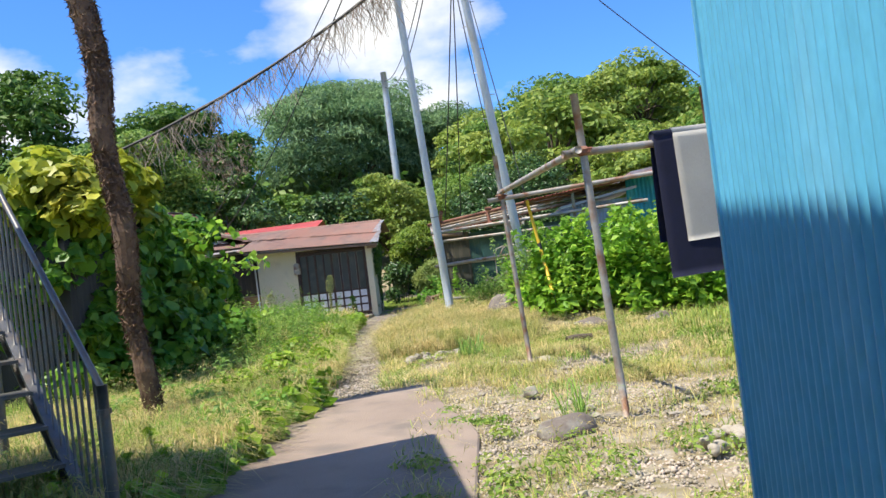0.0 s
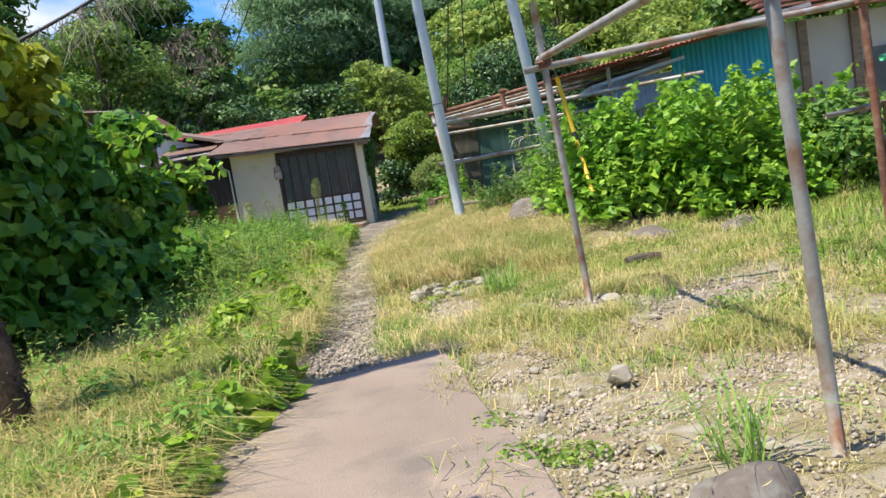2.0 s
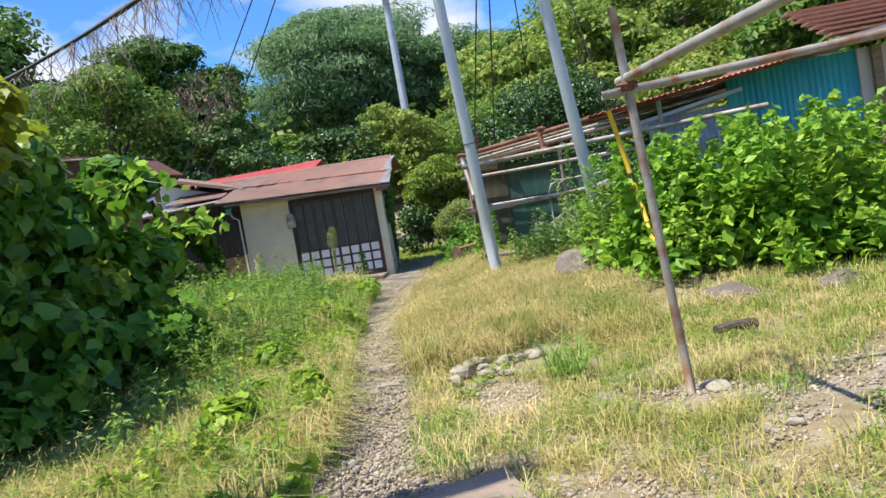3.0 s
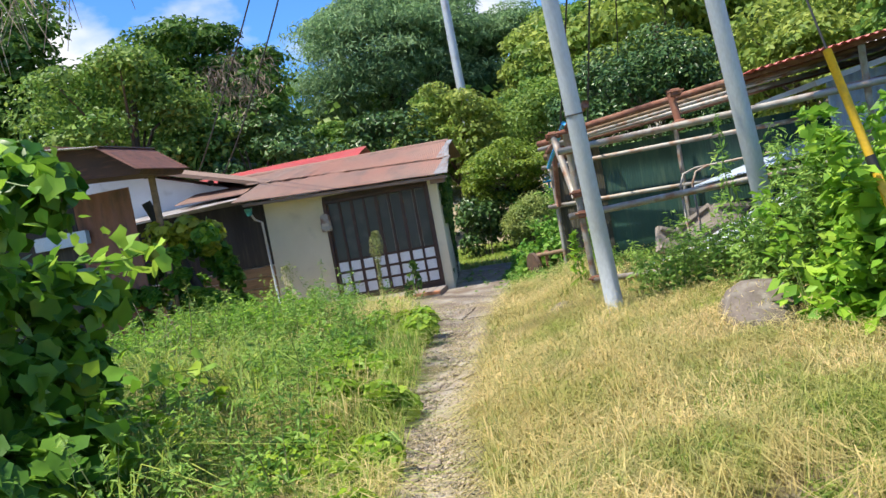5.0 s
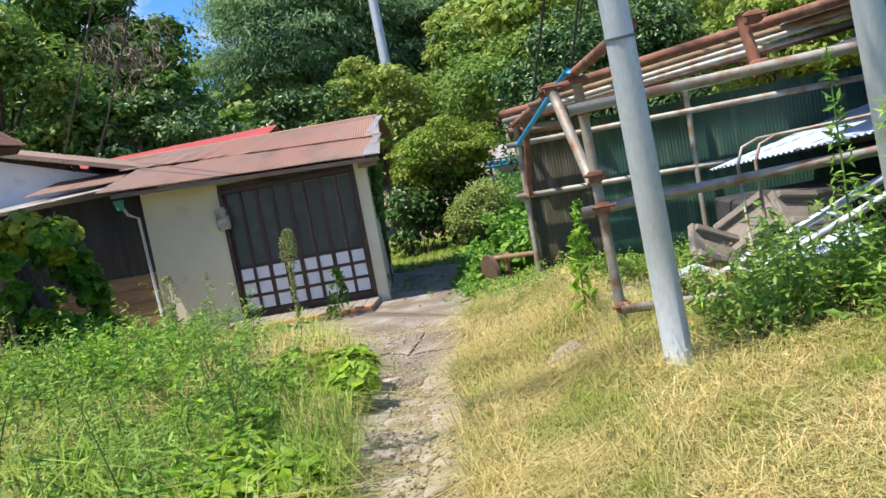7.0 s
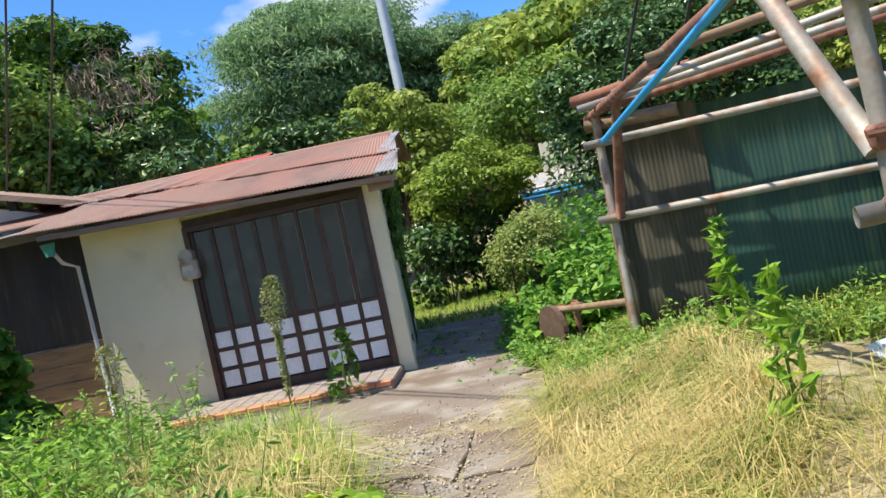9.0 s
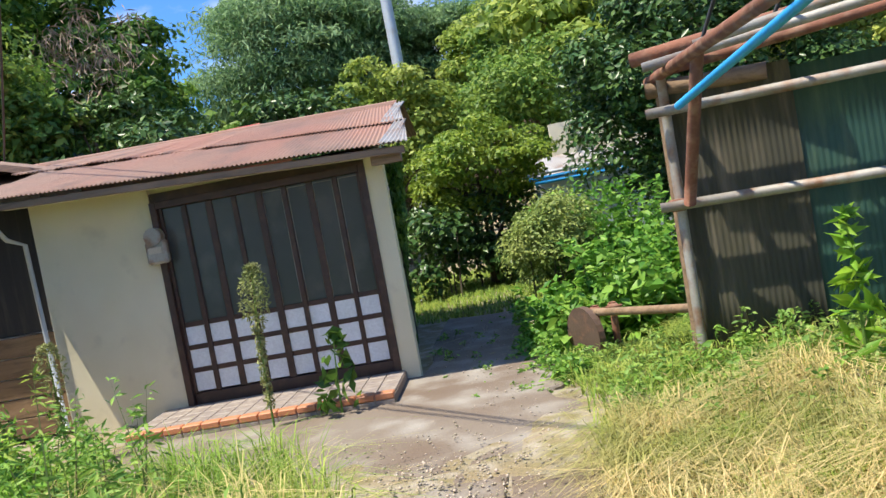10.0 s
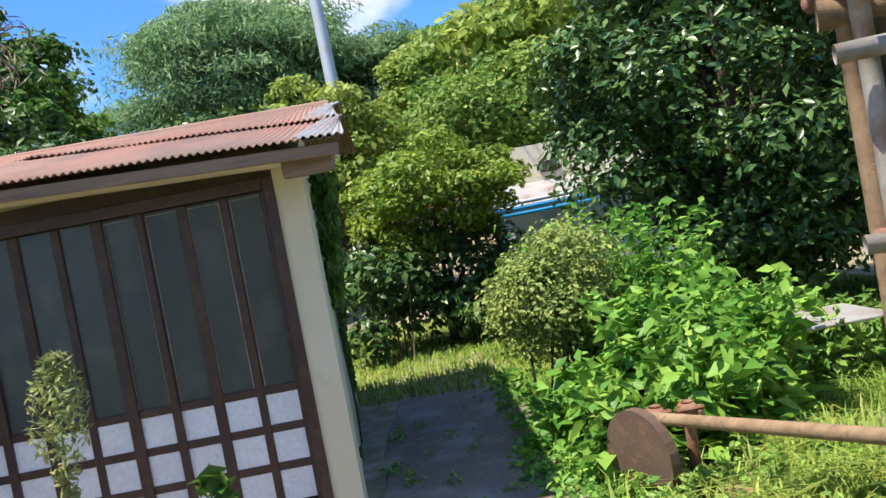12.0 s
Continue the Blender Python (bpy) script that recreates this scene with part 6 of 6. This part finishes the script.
plants("shed_weeds", "low green weeds before the shed corner", "weed", 0, scatter(130, (1.35, 2.3, -3.4, -0.2)), 0.17, 30, 0.055, L_WEED, 0.11, 0.5)


def stalk(name, label, base, height, material, leafn, leaf, plume=True, lean=0.0, spread=0.1, aspect=0.3):
    th = thing(name, label, "plant")
    z = float(ground_z(base[0], base[1]))
    pts = [Vector((base[0] + lean * f * f, base[1], z + height * f)) for f in (0, 0.35, 0.7, 1.0)]
    part("stem", tube(bmesh.new(), pts, 0.009, 0.003, 6), L_WEED, th)
    f = 1.0 - RNG.uniform(0.0, 0.9, leafn) ** 1.6 if plume else RNG.uniform(0.15, 1.0, leafn)
    wide = np.where(f > 0.6, 0.12 * np.sin((f - 0.55) / 0.5 * 3.1), 0.035) * np.sqrt(RNG.random(leafn)) if plume else spread * (1.15 - f)
    a = RNG.uniform(0, 6.283, leafn)
    q = np.stack([base[0] + lean * f * f + np.cos(a) * wide, base[1] + np.sin(a) * wide, z + height * f], 1)
    leaf_mesh("leaves", q, leaf * RNG.uniform(0.6, 1.3, leafn), material, th, "", "oval", 0.3, aspect=aspect)


L_PLUME = mat("plume", (0.36, 0.36, 0.16), (0.28, 0.33, 0.12), 0.7, 3, 12, 0, leaf=0.3, island=0.3)
stalk("tall_weed", "tall pale-plumed weed growing before the door", (-0.93, -0.95), 1.25, L_PLUME, 1100, 0.045, lean=0.06)
stalk("tall_weed", "tall plumed weed before the cream wall", (-2.35, -1.2), 0.95, L_PLUME, 600, 0.042)
stalk("small_shrub", "dark leafy seedling at the door step", (-0.44, -0.85), 0.72, L_DARK, 60, 0.13, False, 0.05, 0.17, 0.5)
stalk("tall_weed", "leafy green weed before the shed wall", (2.4, -3.1), 0.85, L_BRIGHT, 90, 0.12, False)
stalk("tall_weed", "leafy green weed beside the shed post", (2.2, -4.6), 0.75, L_BRIGHT, 90, 0.11, False)
stalk("tall_weed", "tall plumed weed by the rug", (5.25, -16.1), 1.05, L_PLUME, 240, 0.045)
stalk("tall_weed", "thin green weed standing in the yard", (4.95, -15.9), 0.9, L_WEED, 120, 0.05, False)
stalk("tall_weed", "thin green weed beside the pole", (3.6, -6.0), 1.6, L_WEED, 140, 0.07, False)

# ---- trees ----
L_HEDGE = mat("leaf_hedge", (0.16, 0.27, 0.035), (0.25, 0.33, 0.05), 0.42, 1.6, 9, 0, leaf=0.35, island=0.4)
tree("hedge_tree", "dense yellow-green leaved tree beside the house path", (0.75, 6.3, 0), 2.8, 1.3, L_HEDGE, 17000, 0.085, 70, 0.2, 0.06, 0.36, stems=4, flat=0.5)
# dark leaf colour here plays the shade below the hedge tree
c, r = box_clumps(40, -0.5, 1.7, 5.4, 7.2, 0.3, 1.3, 0.4)
leafy("shade_undergrowth", "undergrowth beneath the hedge tree, coloured dark to stand for shade", "bush", 7000, c, r, 0.12, L_GLOSS, "oval", 12)
tree("camellia_tree", "large dark glossy-leaved tree behind the shed", (4.0, 4.2, 0), 4.4, 2.1, L_GLOSS, 46000, 0.1, 90, 0.24, 0.1, 0.03, stems=3)
tree("yellow_green_tree", "round yellow-green tree behind the roof", (-1.4, 14, 0), 5.4, 2.1, L_YG, 13000, 0.17, 44, 0.24, 0.14, 0.3)
tree("olive_tree", "olive-green leafy tree on the slope", (2.2, 15, 0.2), 5.2, 2.4, L_MID, 14000, 0.16, 44, 0.26, 0.14, 0.25)
tree("feathery_tree", "tall blue-green feathery-leaved tree", (-7.8, 41, 4.3), 12.4, 8.3, L_FEATHER, 90000, 0.42, 150, 0.22, 0.35, 0.0, "oval", 1.2, flat=0.42, aspect=0.2)
tree("feathery_tree", "smaller blue-green feathery-leaved tree", (0.0, 42, 5), 8.5, 5.6, L_FEATHER, 40000, 0.4, 80, 0.24, 0.3, 0.0, "oval", 1.2, flat=0.42, aspect=0.2)
tree("dark_tree", "large dark broadleaf tree behind the annex", (-12.2, 18, 0.8), 10.0, 5.3, L_DARK, 40000, 0.27, 85, 0.21, 0.3, 0.05)
tree("dark_tree", "large dark tree on the slope", (-19.0, 15, 1.5), 11.8, 5.4, L_DARK, 20000, 0.32, 60, 0.22, 0.3, 0.15)
tree("yellow_green_tree", "yellowish tree behind the brown shed", (-10.4, 9, 0.5), 7.2, 3.3, L_MID, 17000, 0.2, 50, 0.24, 0.2, 0.2)
tree("dark_tree", "shaded tree close behind the red roof", (-6.8, 10.5, 0.5), 4.6, 2.6, L_GLOSS, 10000, 0.2, 40, 0.24, 0.15, 0.1)
tree("dark_tree", "shaded tree close behind the house", (-3.6, 12.5, 0.5), 4.2, 2.4, L_GLOSS, 8000, 0.2, 40, 0.24, 0.15, 0.1)
base_trees = [tree("hill_tree", "leafy green tree on the wooded hill", (7.5, 30, 4), 8.2, 4.4, L_MID, 17000, 0.3, 60, 0.22, 0.25, 0.1),
              tree("hill_tree", "olive tree on the wooded hill", (12.0, 26, 5), 6.8, 3.8, L_YG, 12000, 0.28, 54, 0.22, 0.22, 0.1),
              tree("hill_tree", "dark tree on the wooded hill", (4.0, 24, 2.6), 6.6, 3.4, L_MID, 13000, 0.27, 54, 0.22, 0.22, 0.1)]
spots = [(9, 20, 0), (13, 15, 1), (17, 24, 0), (21, 18, 2), (17, 11, 0), (22, 28, 1), (27, 20, 0), (2.5, 36, 1), (12, 36, 0), (6, 17.5, 1), (9.5, 12, 1), (13.5, 7, 0), (19, 4, 1), (26, 8, 0),
         (-16, 32, 2), (-26, 22, 0), (-32, 10, 2), (-36, 0, 0), (-40, -12, 2), (33, 30, 1), (30, 12, 2), (38, 22, 0), (6, 46, 1), (16, 44, 0)]
for i, (x, y, k) in enumerate(spots):
    t = copy_thing(base_trees[k], pose(x, y, float(ground_z(x, y)) - 0.2, 0, 0, (i * 77) % 360))
    s = 0.85 + 0.09 * (i % 5)
    t.scale = (s, s, s)
for i, (x, y, k) in enumerate(((-9.5, 29, 0.62), (-4.0, 33, 0.6), (0.5, 27, 0.6), (-14.5, 27, 0.8), (-6.0, 25, 0.5), (-2.2, 23, 0.5))):
    t = copy_thing(base_trees[2], pose(x, y, float(ground_z(x, y)) - 0.2, 0, 0, i * 61))
    t.scale = (k * 1.4, k * 1.4, k)
c, r = crown_clumps((-8.0, 12.2, 6.2), (1.5, 0.8, 1.0), 16, 0.5, 0.3)
leafy("dead_vine_tangle", "brown dead vine tangle draped over a tree", "vine", 600, c, r, 0.3, L_DEAD, "oval", 0, 0.0, droop=2.0, aspect=0.08, flat=1.5)
# far woods
n = 60000
x = RNG.uniform(-70, 90, n)
y = RNG.uniform(34, 95, n) - np.abs(x) * 0.2
z = ground_z(x, y) + RNG.uniform(0, 5.5, n) * (0.6 + 0.4 * np.sin(x * 0.7) * np.cos(y * 0.5))
woods = leaf_mesh("far_woods", np.stack([x, y, z], 1), RNG.uniform(0.35, 0.7, n), L_MID, shape="oval", aspect=0.7)
tagged(woods, "wooded hillside in the distance", "woods", kind="stuff")
# green weeds along the near path edge
plants("path_edge_weeds", "green leafy weeds leaning over the near path edge", "weed", 0, scatter(260, (-0.5, 1.75, -13.3, -9.0), lambda x, y: (x < path_x(y) - 0.36) & (x > path_x(y) - 1.5)), 0.36, 36, 0.085, L_CREEP, 0.14, 0.5)
plants("path_edge_weeds", "feathery green weeds on the near bank", "weed", 0, scatter(200, (-1.2, 1.2, -13.0, -9.0), lambda x, y: x < path_x(y) - 0.75), 0.55, 44, 0.075, L_WEED, 0.13, 0.28)
